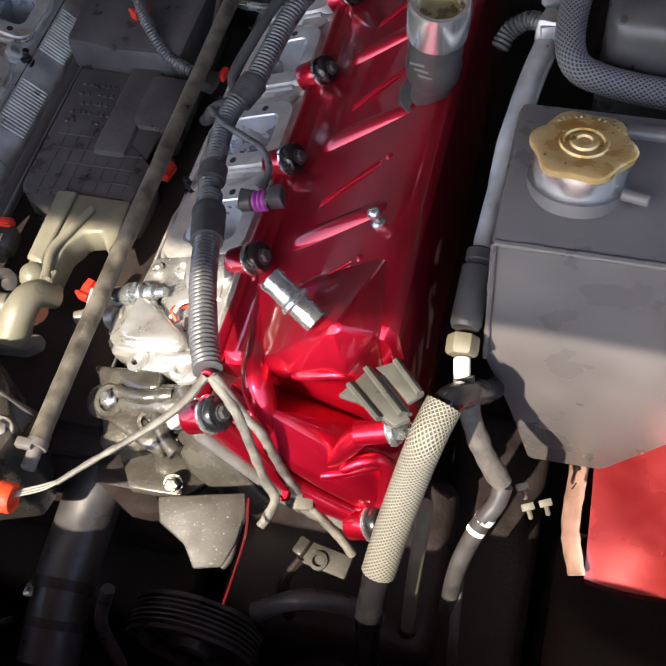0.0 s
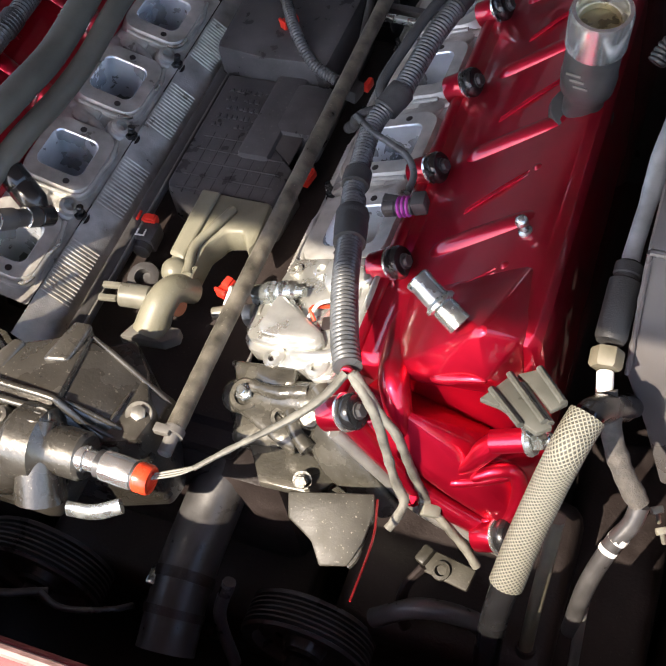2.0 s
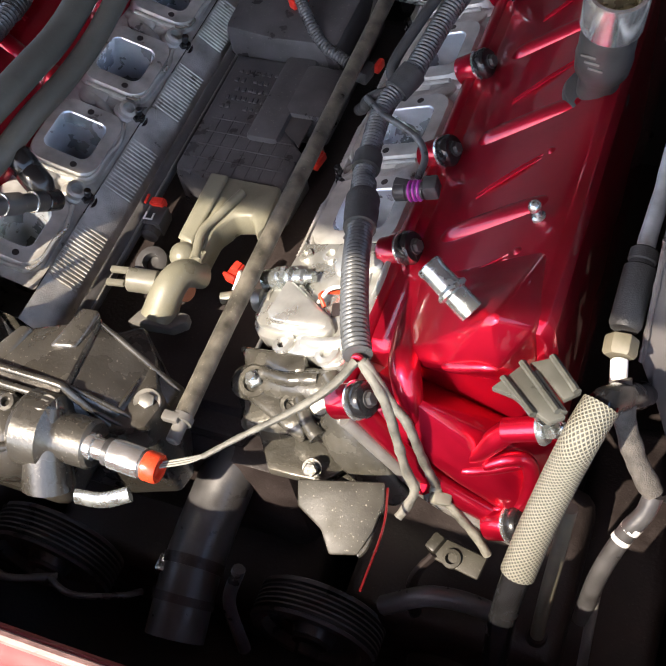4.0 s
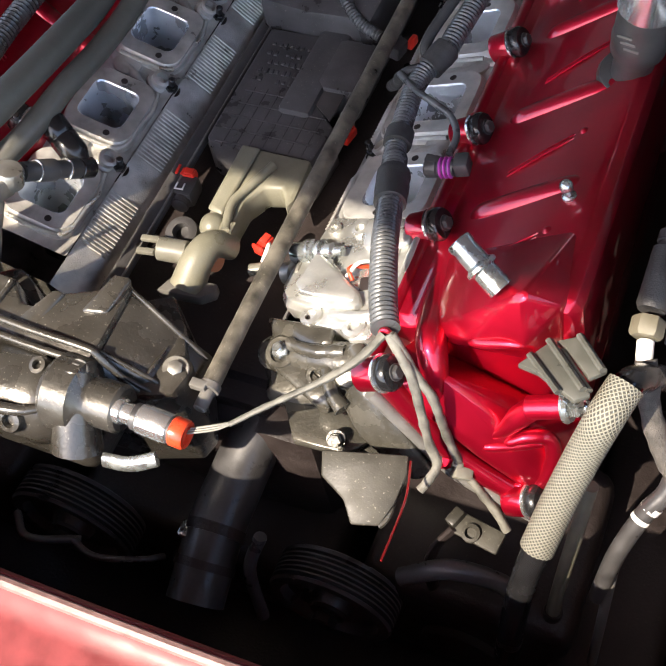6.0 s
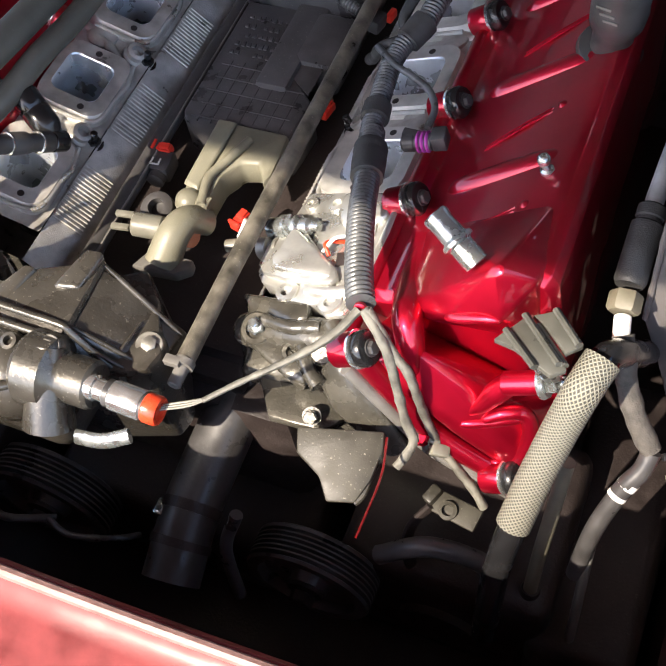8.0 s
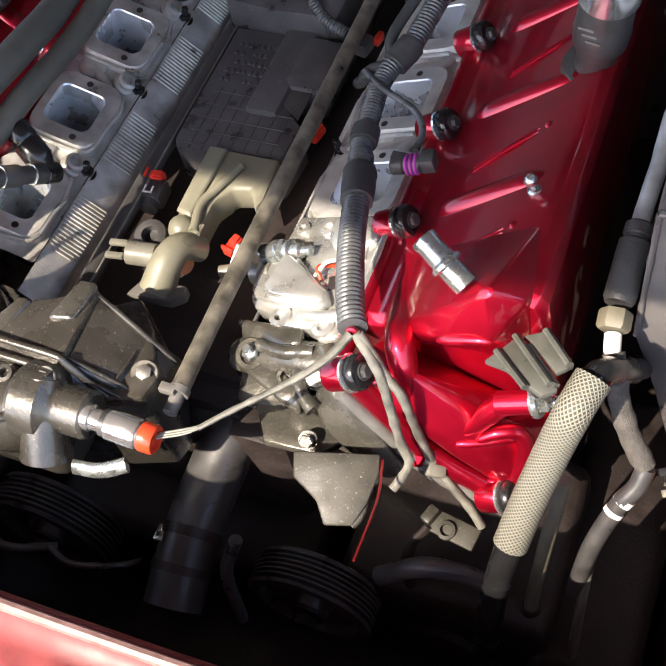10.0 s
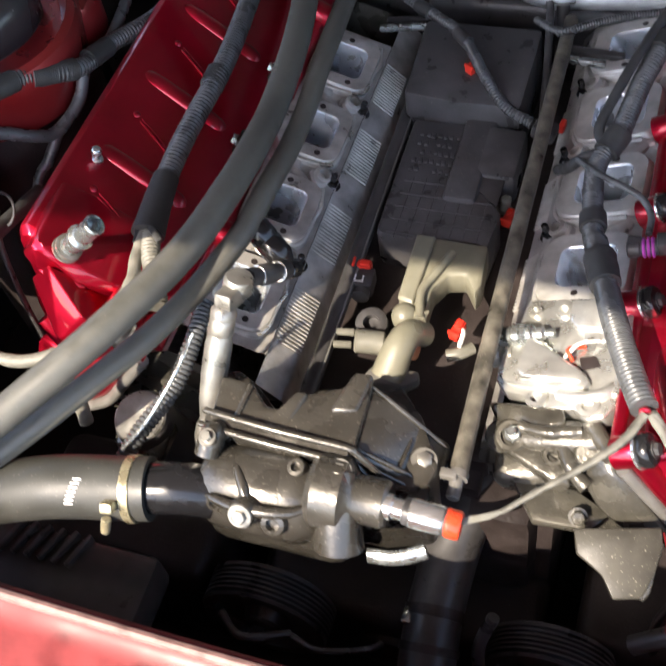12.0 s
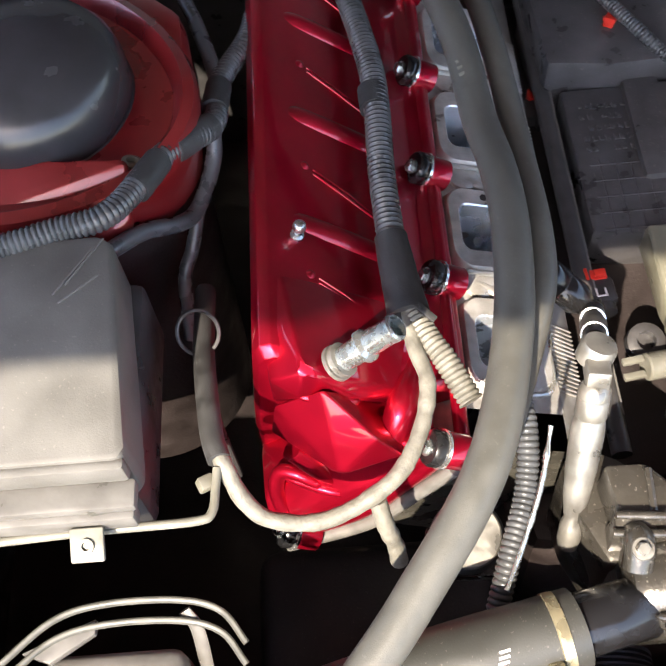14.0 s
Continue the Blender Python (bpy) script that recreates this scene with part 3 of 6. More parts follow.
# ---------------- valve covers ----------------
FULL = [(0.196, -0.034), (0.196, -0.013), (0.199, -0.009), (0.219, -0.007), (0.227, -0.002), (0.234, 0.004), (0.328, 0.0635), (0.338, 0.0685), (0.347, 0.066), (0.353, 0.057), (0.362, -0.02), (0.366, -0.06), (0.366, -0.112), (0.358, -0.126)]


def wall_point(s, x, y, off=0.0):
    """On the sloping inner face of the cover."""
    z = 0.004 + (x - 0.234) * (0.0595 / 0.094)
    return Vector((s * (x - off * 0.535), y, z + off * 0.845))


def valve_cover(s, dy, label):
    th = thing("valve_cover", (s * 0.28, dy, -0.03), label, "valve cover", "valve covers")
    st = []
    for y, prof in ((0.292, [(x + (0.29 - x) * 0.12, z - 0.012 * (z > -0.01)) for x, z in FULL]), (0.284, FULL), (0.1, FULL), (-0.10, FULL), (-0.198, FULL), (-0.206, [(x + (0.29 - x) * 0.06, z - 0.006 * (z > -0.01)) for x, z in FULL])):
        st.append([Vector((s * x, y + dy, z)) for x, z in prof])
    bm = loft(st)
    bmesh.ops.recalc_face_normals(bm, faces=bm.faces[:])
    lim = radians(24)
    eds = [e for e in bm.edges if len(e.link_faces) == 2 and e.calc_face_angle(0) > lim]
    bmesh.ops.bevel(bm, geom=eds, offset=0.0022, segments=2, affect='EDGES', profile=0.5, clamp_overlap=True)
    shell = part("shell", bm, CANDY, th, "candy red painted shell")
    # raised breather block and the low sloping front below it
    H = lambda *ps: [(s * x, y + dy, z) for x, y, z in ps]
    top, tip = ((0.314, -0.218, 0.088), (0.340, -0.209, 0.071)) if s > 0 else ((0.315, -0.226, 0.077), (0.342, -0.218, 0.050))
    part("front_block", hull(H((0.231, -0.136, -0.008), (0.233, -0.140, 0.003), (0.330, -0.137, 0.066), (0.348, -0.150, 0.058), (0.264, -0.213, 0.031), top, tip,
        (0.279, -0.229, 0.029), (0.322, -0.231, 0.046), (0.236, -0.212, 0.000), (0.262, -0.216, -0.004), (0.300, -0.219, 0.000), (0.346, -0.205, -0.01), (0.25, -0.19, -0.03), (0.345, -0.17, -0.03)), 0.0030, 3), CANDY, shell, "", 24)
    IN = (-s * 0.0018, 0.0032, -0.0016)
    part("nose_ridge", bead(H((0.2785, -0.2285, 0.0270), (0.292, -0.2295, 0.0335), (0.306, -0.2295, 0.0405), (0.322, -0.229, 0.044)), 0.0045), CANDY, shell)
    part("flank_swell", bead(H((0.234, -0.150, -0.004), (0.239, -0.195, 0.000), (0.2475, -0.226, 0.012), (0.253, -0.239, 0.006), (0.258, -0.248, -0.010), (0.262, -0.254, -0.028)), 0.0125, (0, 0.003, -0.003), 20), CANDY, shell)
    if s < 0:
        part("front_panel", hull(H((0.304, -0.233, 0.060), (0.287, -0.251, 0.029), (0.268, -0.259, 0.026), (0.298, -0.272, -0.006), (0.250, -0.262, 0.000), (0.300, -0.20, -0.03), (0.25, -0.20, -0.03), (0.343, -0.222, 0.020), (0.350, -0.225, -0.02)), 0.003, 3), CANDY, shell, "", 24)
    # lower sloping front with a shallow tray, its raised rim and the arm up to the stud
    part("front_slope", hull(H((0.226, -0.228, -0.004), (0.262, -0.246, 0.002), (0.300, -0.240, -0.030), (0.352, -0.232, -0.072), (0.364, -0.250, -0.092), (0.226, -0.262, -0.010), (0.262, -0.2655, -0.036), (0.296, -0.2675, -0.075), (0.345, -0.269, -0.112), (0.362, -0.264, -0.108),
        (0.226, -0.20, -0.03), (0.366, -0.20, -0.09), (0.35, -0.20, -0.125), (0.25, -0.20, -0.09)), 0.004, 3), CANDY, shell, "", 24)
    part("tray_step", bead(H((0.298, -0.266, -0.064), (0.312, -0.262, -0.062), (0.328, -0.255, -0.062), (0.348, -0.246, -0.062)), 0.005, IN), CANDY, shell)
    part("tray_rim", bead(H((0.316, -0.260, -0.060), (0.334, -0.251, -0.052), (0.348, -0.246, -0.056), (0.354, -0.252, -0.072), (0.351, -0.262, -0.092), (0.342, -0.268, -0.104), (0.326, -0.270, -0.104)), 0.0066, IN), CANDY, shell)
    part("stud_arm", sweep(H((0.300, -0.255, -0.062), (0.314, -0.251, -0.046), (0.323, -0.246, -0.030), (0.333, -0.242, -0.0165)), lambda d: 0.003 + 0.16 * min(d, 0.04), 16, 0.003), CANDY, shell)
    # wide pressed ridges and thin paired ribs on the inner face
    for k, y in enumerate((-0.098, 0.012, 0.122, 0.232)):
        part("ridge", sweep([wall_point(s, 0.236, y + dy - 0.001, -0.016), wall_point(s, 0.243, y + dy + 0.001, -0.0085), wall_point(s, 0.252, y + dy + 0.003, -0.0065), wall_point(s, 0.290, y + dy + 0.010, -0.0065), wall_point(s, 0.312, y + dy + 0.014, -0.0085), wall_point(s, 0.320, y + dy + 0.016, -0.016)], 0.0115, 18, 0.003), CANDY, shell)
    for y in (-0.165, -0.061, 0.050, 0.160, 0.255):
        for d in (0.0, 0.0042):
            part("rib", sweep([wall_point(s, 0.256 + (0.018 if y < -0.1 else 0), y + dy + d, 0.0), wall_point(s, 0.28, y + dy + d + 0.014, 0.0012), wall_point(s, 0.302, y + dy + d + 0.028, 0.0)], 0.0012, 8, 0.004), CANDY, shell)
        part("rivet", lathe(wall_point(s, 0.308, y + dy + 0.034, -0.001), (-s * 0.535, 0, 0.845), [(0.004, 0), (0.004, 0.001), (0.0025, 0.0025), (0.0008, 0.003)], 14), CANDY, shell)
    part("flange", sweep([(s * 0.204, 0.285 + dy, -0.012), (s * 0.204, 0.0 + dy, -0.012), (s * 0.206, -0.255 + dy, -0.010)], 0.006, 10, 0.03), CANDY, shell)
    # front end: raised facets and the sloping bolt flange
    part("front_flange", sweep([(s * 0.222, -0.262 + dy, 0.000), (s * 0.250, -0.264 + dy, -0.044), (s * 0.286, -0.267 + dy, -0.090), (s * 0.352, -0.270 + dy, -0.126)], 0.0095, 12, 0.006, flat=0.8), CANDY, shell)
    gk = part("gasket", sweep([(s * 0.214, -0.270 + dy, -0.012), (s * 0.246, -0.272 + dy, -0.056), (s * 0.282, -0.275 + dy, -0.100), (s * 0.350, -0.276 + dy, -0.136)], 0.006, 10, 0.006), MIDGREY, th, "grey head edge under the cover")
    # fixings
    ax = Vector((s * 0.85, 0, 0.53)).normalized()
    pts = [(0.2125, 0.226, 0), (0.2125, 0.113, 0), (0.2125, 0, 0), (0.2125, -0.111, 0), (0.227, -0.263, 0.012), (0.346, -0.274, -0.108)]
    for x, y, z in pts:
        c = Vector((s * x, y + dy, z)) - ax * 0.016
        part("bolt_boss", lathe(c - ax * 0.008, ax, [(0.0135, 0), (0.0135, 0.016), (0.0125, 0.0185)], 24), CANDY, th)
        part("washer", lathe(c + ax * 0.0108, ax, [(0.013, 0), (0.0152, 0.0008), (0.0152, 0.0028), (0.012, 0.0036)], 26), CHROME, th, "bright steel washer")
        gr = part("grommet", lathe(c + ax * 0.0145, ax, [(0.0135, 0), (0.0142, 0.002), (0.0142, 0.0065), (0.0125, 0.009), (0.0075, 0.0098)], 26), GLOSSBLACK, th, "glossy black rubber grommet")
        part("bolt_head", join(lathe(c + ax * 0.0238, ax, [(0.0068, 0), (0.0068, 0.0015)], 18), hexnut(c + ax * 0.0250, ax, 0.0055, 0.004)), BLACK if s > 0 else ZINC, gr, "small hex bolt head")
    # ball studs
    for y in ((-0.101,) if s > 0 else (0.002, 0.27)):
        b = Vector((s * 0.317, y + dy - (0.0 if s > 0 else 0.101) * (y < 0.1), 0.056))
        part("ball_stud", lathe(b, (s * -0.25, -0.05, 0.97), [(0.0055, 0), (0.0055, 0.003), (0.0035, 0.0045), (0.0035, 0.009), (0.005, 0.011), (0.0054, 0.0135), (0.0046, 0.0165), (0.002, 0.0185)], 20), ZINC, th, "zinc ball stud")
    # breather tube in the front block
    b, t = (Vector((0.296, -0.209, 0.077)), Vector((0.262, -0.192, 0.094))) if s > 0 else (Vector((-0.288, -0.202, 0.066)), Vector((-0.251, -0.200, 0.101)))
    b.y += 0.0
    d = t - b
    L = d.length
    part("breather_tube", lathe(b - d * 0.05, d, [(0.0092, 0), (0.0092, L * 0.42), (0.0122, L * 0.46), (0.0122, L * 0.52), (0.0093, L * 0.58), (0.0090, L * 0.9), (0.0098, L * 1.0), (0.0098, L * 1.06), (0.0085, L * 1.09), (0.0072, L * 1.09), (0.0072, L * 0.8)], 28), ZINC, th, "zinc-plated hose barb")
    if s < 0:
        part("breather_seat", lathe(b - d * 0.15, d, [(0.0135, 0), (0.0135, 0.003), (0.0118, 0.0035), (0.0118, 0.005), (0.0128, 0.0055), (0.0128, 0.0085), (0.011, 0.009)], 26), SATINSTEEL, th, "stepped steel collar round the tube")
    return th


valve_cover(1, 0.0, "glossy candy red valve cover with ribbed sloping face and bolts")
valve_cover(-1, 0.012, "candy red valve cover partly under black hoses")

# oil filler neck
neck = thing("oil_filler_neck", (0.335, 0.03, 0.06), "black oil filler neck with a bright machined aluminium collar", "filler neck")
nb, nt = Vector((0.328, 0.040, 0.052)), Vector((0.340, 0.022, 0.172))
nd = nt - nb
part("tube", lathe(nb, nd, [(0.024, -0.004), (0.024, 0.004), (0.0165, 0.006), (0.0165, 0.028), (0.0215, 0.036), (0.0225, 0.050), (0.0215, 0.056), (0.0215, 0.082), (0.020, 0.086)], 36), BLACK, neck, "black moulded tube")
part("collar", lathe(nb, nd, [(0.0215, 0.084), (0.0235, 0.086), (0.0238, 0.116), (0.0225, 0.121), (0.0195, 0.121), (0.0180, 0.117), (0.0180, 0.100), (0.014, 0.098), (0.014, 0.09)], 40), CHROME, neck, "turned aluminium collar")
part("insert", lathe(nb, nd, [(0.0178, 0.104), (0.0178, 0.109), (0.0155, 0.110), (0.0155, 0.104)], 30), BRASS, neck, "brassy inner ring")
part("gasket_ring", lathe(nb, nd, [(0.026, -0.006), (0.027, 0.0), (0.025, 0.005), (0.022, 0.006)], 36), BLACK, neck)
for k in range(3):
    part("moulded_mark", box(nb + nd * 0.52 + Vector((-0.010 + 0.003 * k, -0.0205, 0.002 - 0.006 * k)), (0.012, 0.0012, 0.0022), 0.0003, (0, 0, -12)), MIDGREY, neck)


# ---------------- valley ----------------
solid("valley_floor", box((0, 0.02, -0.135), (0.19, 0.56, 0.02), 0.004), DARK, "dark grimy valley floor between the heads", "engine valley")
duct = thing("valley_duct", (0, 0.05, -0.11), "dusty dark plastic valley duct, moulded grid ribs, arch paled for sunlight", "engine cover")
# Body darker than the arch: the sun and shade split is in the colours.
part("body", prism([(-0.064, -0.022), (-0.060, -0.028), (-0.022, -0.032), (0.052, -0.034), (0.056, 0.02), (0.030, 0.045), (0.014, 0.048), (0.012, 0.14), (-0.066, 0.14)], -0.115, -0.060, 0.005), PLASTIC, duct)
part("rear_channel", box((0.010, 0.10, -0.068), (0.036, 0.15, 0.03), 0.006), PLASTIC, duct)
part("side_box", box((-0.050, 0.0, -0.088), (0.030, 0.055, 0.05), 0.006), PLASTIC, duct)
part("front_arch", prism([(-0.020, -0.028), (-0.018, -0.104), (-0.012, -0.128), (0.004, -0.142), (0.018, -0.134), (0.013, -0.118), (0.013, -0.092), (0.024, -0.072), (0.040, -0.068), (0.054, -0.090), (0.058, -0.078), (0.054, -0.028)], -0.088, -0.056, 0.004), SUNLIT_DUCT, duct)
part("arch_rib", sweep([(0.010, -0.13, -0.055), (0.004, -0.10, -0.053), (0.012, -0.075, -0.053), (0.022, -0.045, -0.054)], 0.0045, 10, 0.004), SUNLIT_DUCT, duct)
part("arch_knob", lathe((-0.006, -0.124, -0.066), (-0.1, -0.25, 0.95), [(0.0135, -0.01), (0.0140, 0.0), (0.0128, 0.008), (0.0095, 0.0135), (0.0045, 0.0162), (0.0008, 0.0168)], 24), SUNLIT_DUCT, duct)
part("arch_finger", hull([(-0.019, -0.030, -0.054), (0.002, -0.030, -0.054), (-0.018, -0.112, -0.056), (0.000, -0.116, -0.056), (-0.017, -0.032, -0.0505), (0.000, -0.032, -0.0505), (-0.016, -0.108, -0.0525), (-0.002, -0.112, -0.0525)], 0.0015, 2), SUNLIT_DUCT, duct)
part("arch_tab", hull([(0.000, -0.122, -0.057), (0.018, -0.118, -0.057), (0.014, -0.140, -0.060), (0.006, -0.143, -0.060), (0.002, -0.124, -0.053), (0.016, -0.120, -0.053), (0.012, -0.137, -0.056)], 0.0015, 2), SUNLIT_DUCT, duct)
# Flat black sheet colours in the shaded pocket; no recess is cut.
part("pocket_shade", prism([(0.020, 0.050), (0.050, 0.026), (0.052, 0.085), (0.030, 0.092)], -0.0606, -0.0585, 0.0006), BLACK, duct, "black sheet standing for shade in the pocket beside the channel")
for y in (-0.026, -0.008, 0.010, 0.028, 0.046):
    part("grid_rib", box((-0.004, y, -0.0602), (0.098, 0.0014, 0.0028), 0.0006), PLASTIC, duct)
for x in (-0.044, -0.030, -0.016, -0.002, 0.012, 0.026, 0.040):
    part("grid_rib", box((x, 0.01, -0.0604), (0.0012, 0.085, 0.0022), 0.0005), PLASTIC, duct)
rng = random.Random(4)
for r in range(5):
    for k in range(9):
        if rng.random() < 0.8:
            part("moulded_mark", box((-0.050 + k * 0.0065 + rng.uniform(-.001, .001), 0.064 + r * 0.013, -0.0592), (0.0042, rng.uniform(.003, .007), 0.002), 0.0005), PLASTIC, duct)
horn = thing("vacuum_horn", (0.0, -0.16, -0.09), "dusty plastic elbow outlet coloured paler for sunlight", "elbow")
part("elbow", sweep([(0.014, -0.134, -0.074), (0.004, -0.148, -0.058), (-0.002, -0.166, -0.060), (-0.008, -0.186, -0.078)], lambda d: 0.0125 + 0.06 * d, 22, 0.003), SUNLIT_DUCT, horn)
part("side_insert", lathe((0.0105, -0.158, -0.066), (0.9, -0.15, 0.3), [(0.011, -0.01), (0.011, 0.001), (0.008, 0.002)], 20), FADED, horn, "faded orange insert")
part("foot", prism([(-0.034, -0.200), (0.010, -0.196), (0.022, -0.186), (0.020, -0.176), (-0.026, -0.180)], -0.088, -0.074, 0.003), MIDGREY, horn)

rear = thing("rear_valley_box", (-0.01, 0.2, -0.12), "smooth dark plastic box at the rear of the valley", "engine cover")
part("body", prism([(-0.080, 0.148), (-0.020, 0.140), (0.052, 0.142), (0.052, 0.275), (-0.086, 0.275)], -0.12, -0.030, 0.008), PLASTIC, rear)
part("step", box((0.038, 0.10, -0.075), (0.048, 0.075, 0.045), 0.008), PLASTIC, rear)


def connector(at, turn, label, mat=REDCONN, black=True):
    th = thing("connector", at, label, "connector")
    a = Vector(at)
    m = pose(*a, 0, 0, turn)
    b = box((0, 0, 0), (0.020, 0.010, 0.009), 0.0015)
    b = join(b, box((0.004, 0, 0.0055), (0.010, 0.007, 0.003), 0.0008), box((-0.008, 0, 0.0045), (0.003, 0.012, 0.005), 0.0008))
    b.transform(m)
    part("lock", b, mat, th, "red locking tab")
    if black:
        c = join(box((0.0, -0.014, -0.008), (0.030, 0.026, 0.020), 0.004), lathe((0.004, -0.026, -0.008), (0, -1, 0), [(0.009, 0), (0.009, 0.008), (0.006, 0.009)], 16))
        c.transform(m)
        part("housing", c, BLACK, th, "black plastic housing")
        part("tag", box(m @ Vector((0.001, -0.022, 0.0035)), (0.010, 0.0016, 0.001), 0.0002, (0, 0, turn)), WHITE, th, "small white marking")
        part("tag", box(m @ Vector((-0.003, -0.018, 0.0035)), (0.0016, 0.008, 0.001), 0.0002, (0, 0, turn)), WHITE, th, "small white marking")
        part("tag", box(m @ Vector((0.005, -0.018, 0.0035)), (0.0016, 0.007, 0.001), 0.0002, (0, 0, turn)), WHITE, th, "small white marking")
    return th


connector((-0.068, -0.066, -0.072), 4, "red-locked black electrical connector in the valley")
connector((-0.079, 0.168, -0.098), 0, "red-locked black electrical connector beside the rear box")
connector((0.045, -0.126, -0.070), 75, "red and white connector half in sun beside the rail", black=False)
connector((0.060, 0.040, -0.090), 80, "small red connector in a shaded pocket", black=False)
connector((-0.011, 0.195, -0.026), 60, "small red connector on the rear box", black=False)
cc = thing("connector", (0.05, -0.15, -0.09), "pale plug body and wires beside the rail", "connector")
part("plug", sweep([(0.040, -0.150, -0.080), (0.052, -0.146, -0.078), (0.062, -0.136, -0.080)], 0.006, 12, 0.003), LIGHTGREY, cc)
part("wire", sweep([(0.046, -0.118, -0.075), (0.052, -0.130, -0.066), (0.050, -0.142, -0.074)], 0.0022, 8, 0.003), WHITE, cc)
snd = thing("knock_sensor", (0.05, 0.045, -0.09), "pale grey sensor standing in a shaded pocket", "sensor")
part("body", lathe((0.052, 0.052, -0.100), (0.1, 0, 1), [(0.009, 0), (0.009, 0.010), (0.006, 0.012), (0.006, 0.026), (0.004, 0.028)], 18), LIGHTGREY, snd)
gp = thing("sensor_plug", (-0.04, -0.16, -0.08), "grey plastic sensor plug pointing out of the valley", "sensor")
part("body", rod((-0.046, -0.163, -0.062), (-0.018, -0.158, -0.066), 0.0115, 24), LIGHTGREY, gp)
part("prong", box((-0.056, -0.158, -0.058), (0.018, 0.006, 0.005), 0.0012, (0, 0, 8)), LIGHTGREY, gp)
part("prong", box((-0.056, -0.170, -0.062), (0.018, 0.006, 0.005), 0.0012, (0, 0, 8)), LIGHTGREY, gp)
part("collar", lathe((-0.038, -0.132, -0.080), (0, -0.3, 1), [(0.016, 0), (0.016, 0.012), (0.012, 0.014), (0.008, 0.014), (0.008, 0.004)], 24), BLACK, gp, "black round socket")

# rails along the valley
rail = thing("fuel_rail", (0.083, -0.1, -0.03), "dusty round black rail along the head with a grey nipple", "fuel rail")
part("tube", sweep([(0.0885, -0.300, -0.019), (0.086, -0.2, -0.020), (0.083, 0.0, -0.024), (0.079, 0.29, -0.028)], 0.0078, 18, 0.01, wobble=0.04), RAILDUST, rail)
part("nipple", join(rod((0.0885, -0.322, -0.022), (0.0885, -0.296, -0.020), 0.0058), lathe((0.0885, -0.305, -0.0195), (0, 1, 0), [(0.009, 0), (0.009, 0.006), (0.006, 0.008)], 16), box((0.082, -0.305, -0.014), (0.014, 0.008, 0.007), 0.001)), MIDGREY, rail, "grey plastic nipple")
rail2 = thing("fuel_rail", (-0.086, 0.0, -0.055), "shaded black rail along the ribbed head side", "fuel rail")
part("tube", sweep([(-0.076, -0.232, -0.076), (-0.078, 0.0, -0.074), (-0.081, 0.30, -0.074)], 0.0085, 18, 0.03), BLACK, rail2)
part("bead", sweep([(-0.0695, -0.20, -0.071), (-0.0715, 0.0, -0.069), (-0.0745, 0.29, -0.069)], 0.0014, 6, 0.03), MIDGREY, rail2)

# ---------------- timing cover and front sensor ----------------
tc = thing("timing_cover", (-0.03, -0.33, -0.1), "dark grey cast front cover with oily sheen and flanged joint", "timing cover")
plan = [(-0.134, -0.300), (-0.138, -0.262), (-0.120, -0.250), (-0.098, -0.262), (-0.072, -0.284), (-0.054, -0.286), (-0.046, -0.256), (-0.030, -0.250), (0.000, -0.252), (0.026, -0.236), (0.050, -0.262), (0.074, -0.304), (0.070, -0.324), (0.030, -0.338), (-0.118, -0.338)]
part("upper_body", prism(plan, -0.12, -0.005, 0.005), COVERMETAL, tc)
part("web", prism([(-0.112, -0.322), (-0.117, -0.280), (-0.088, -0.281), (-0.070, -0.300), (-0.050, -0.300), (-0.043, -0.282), (-0.014, -0.270), (-0.006, -0.257), (0.010, -0.257), (0.012, -0.322)], -0.012, 0.030, 0.004), COVERMETAL, tc)
part("web_tab", hull([(-0.008, -0.262, 0.028), (0.011, -0.259, 0.028), (0.006, -0.292, 0.030), (-0.018, -0.296, 0.030), (-0.006, -0.257, 0.036), (0.009, -0.255, 0.035), (-0.014, -0.294, 0.034), (0.003, -0.290, 0.034)], 0.002, 2), COVERMETAL, tc)
part("web_tab", hull([(-0.050, -0.286, 0.028), (-0.036, -0.284, 0.028), (-0.066, -0.316, 0.030), (-0.048, -0.318, 0.030), (-0.048, -0.284, 0.034), (-0.040, -0.283, 0.034)], 0.002, 2), COVERMETAL, tc)
part("side_panel", hull([(0.008, -0.262, 0.026), (0.012, -0.324, 0.024), (0.076, -0.272, -0.024), (0.070, -0.318, -0.024), (0.046, -0.328, -0.018), (0.010, -0.262, -0.05), (0.012, -0.324, -0.05), (0.074, -0.272, -0.07), (0.066, -0.318, -0.07)], 0.004, 3), COVERMETAL, tc)
# double joint line, bending down along the side panel
joint = [Vector(p) for p in ((-0.116, -0.318, 0.0345), (-0.090, -0.321, 0.0355), (-0.048, -0.3236, 0.035), (0.006, -0.3235, 0.031), (0.014, -0.3245, 0.0265), (0.034, -0.3275, 0.002), (0.050, -0.329, -0.018))]
for off in (Vector((0, 0, 0)), Vector((-0.003, -0.010, -0.006))):
    part("joint_flange", sweep([p + off for p in joint], 0.0030, 12, 0.003), COVERMETAL, tc)
part("joint_ledge", hull([(-0.116, -0.316, 0.030), (0.008, -0.320, 0.026), (-0.118, -0.330, 0.026), (0.006, -0.334, 0.020), (-0.118, -0.33, -0.02), (0.006, -0.334, -0.02), (-0.116, -0.31, -0.02)], 0.002, 2), COVERMETAL, tc)
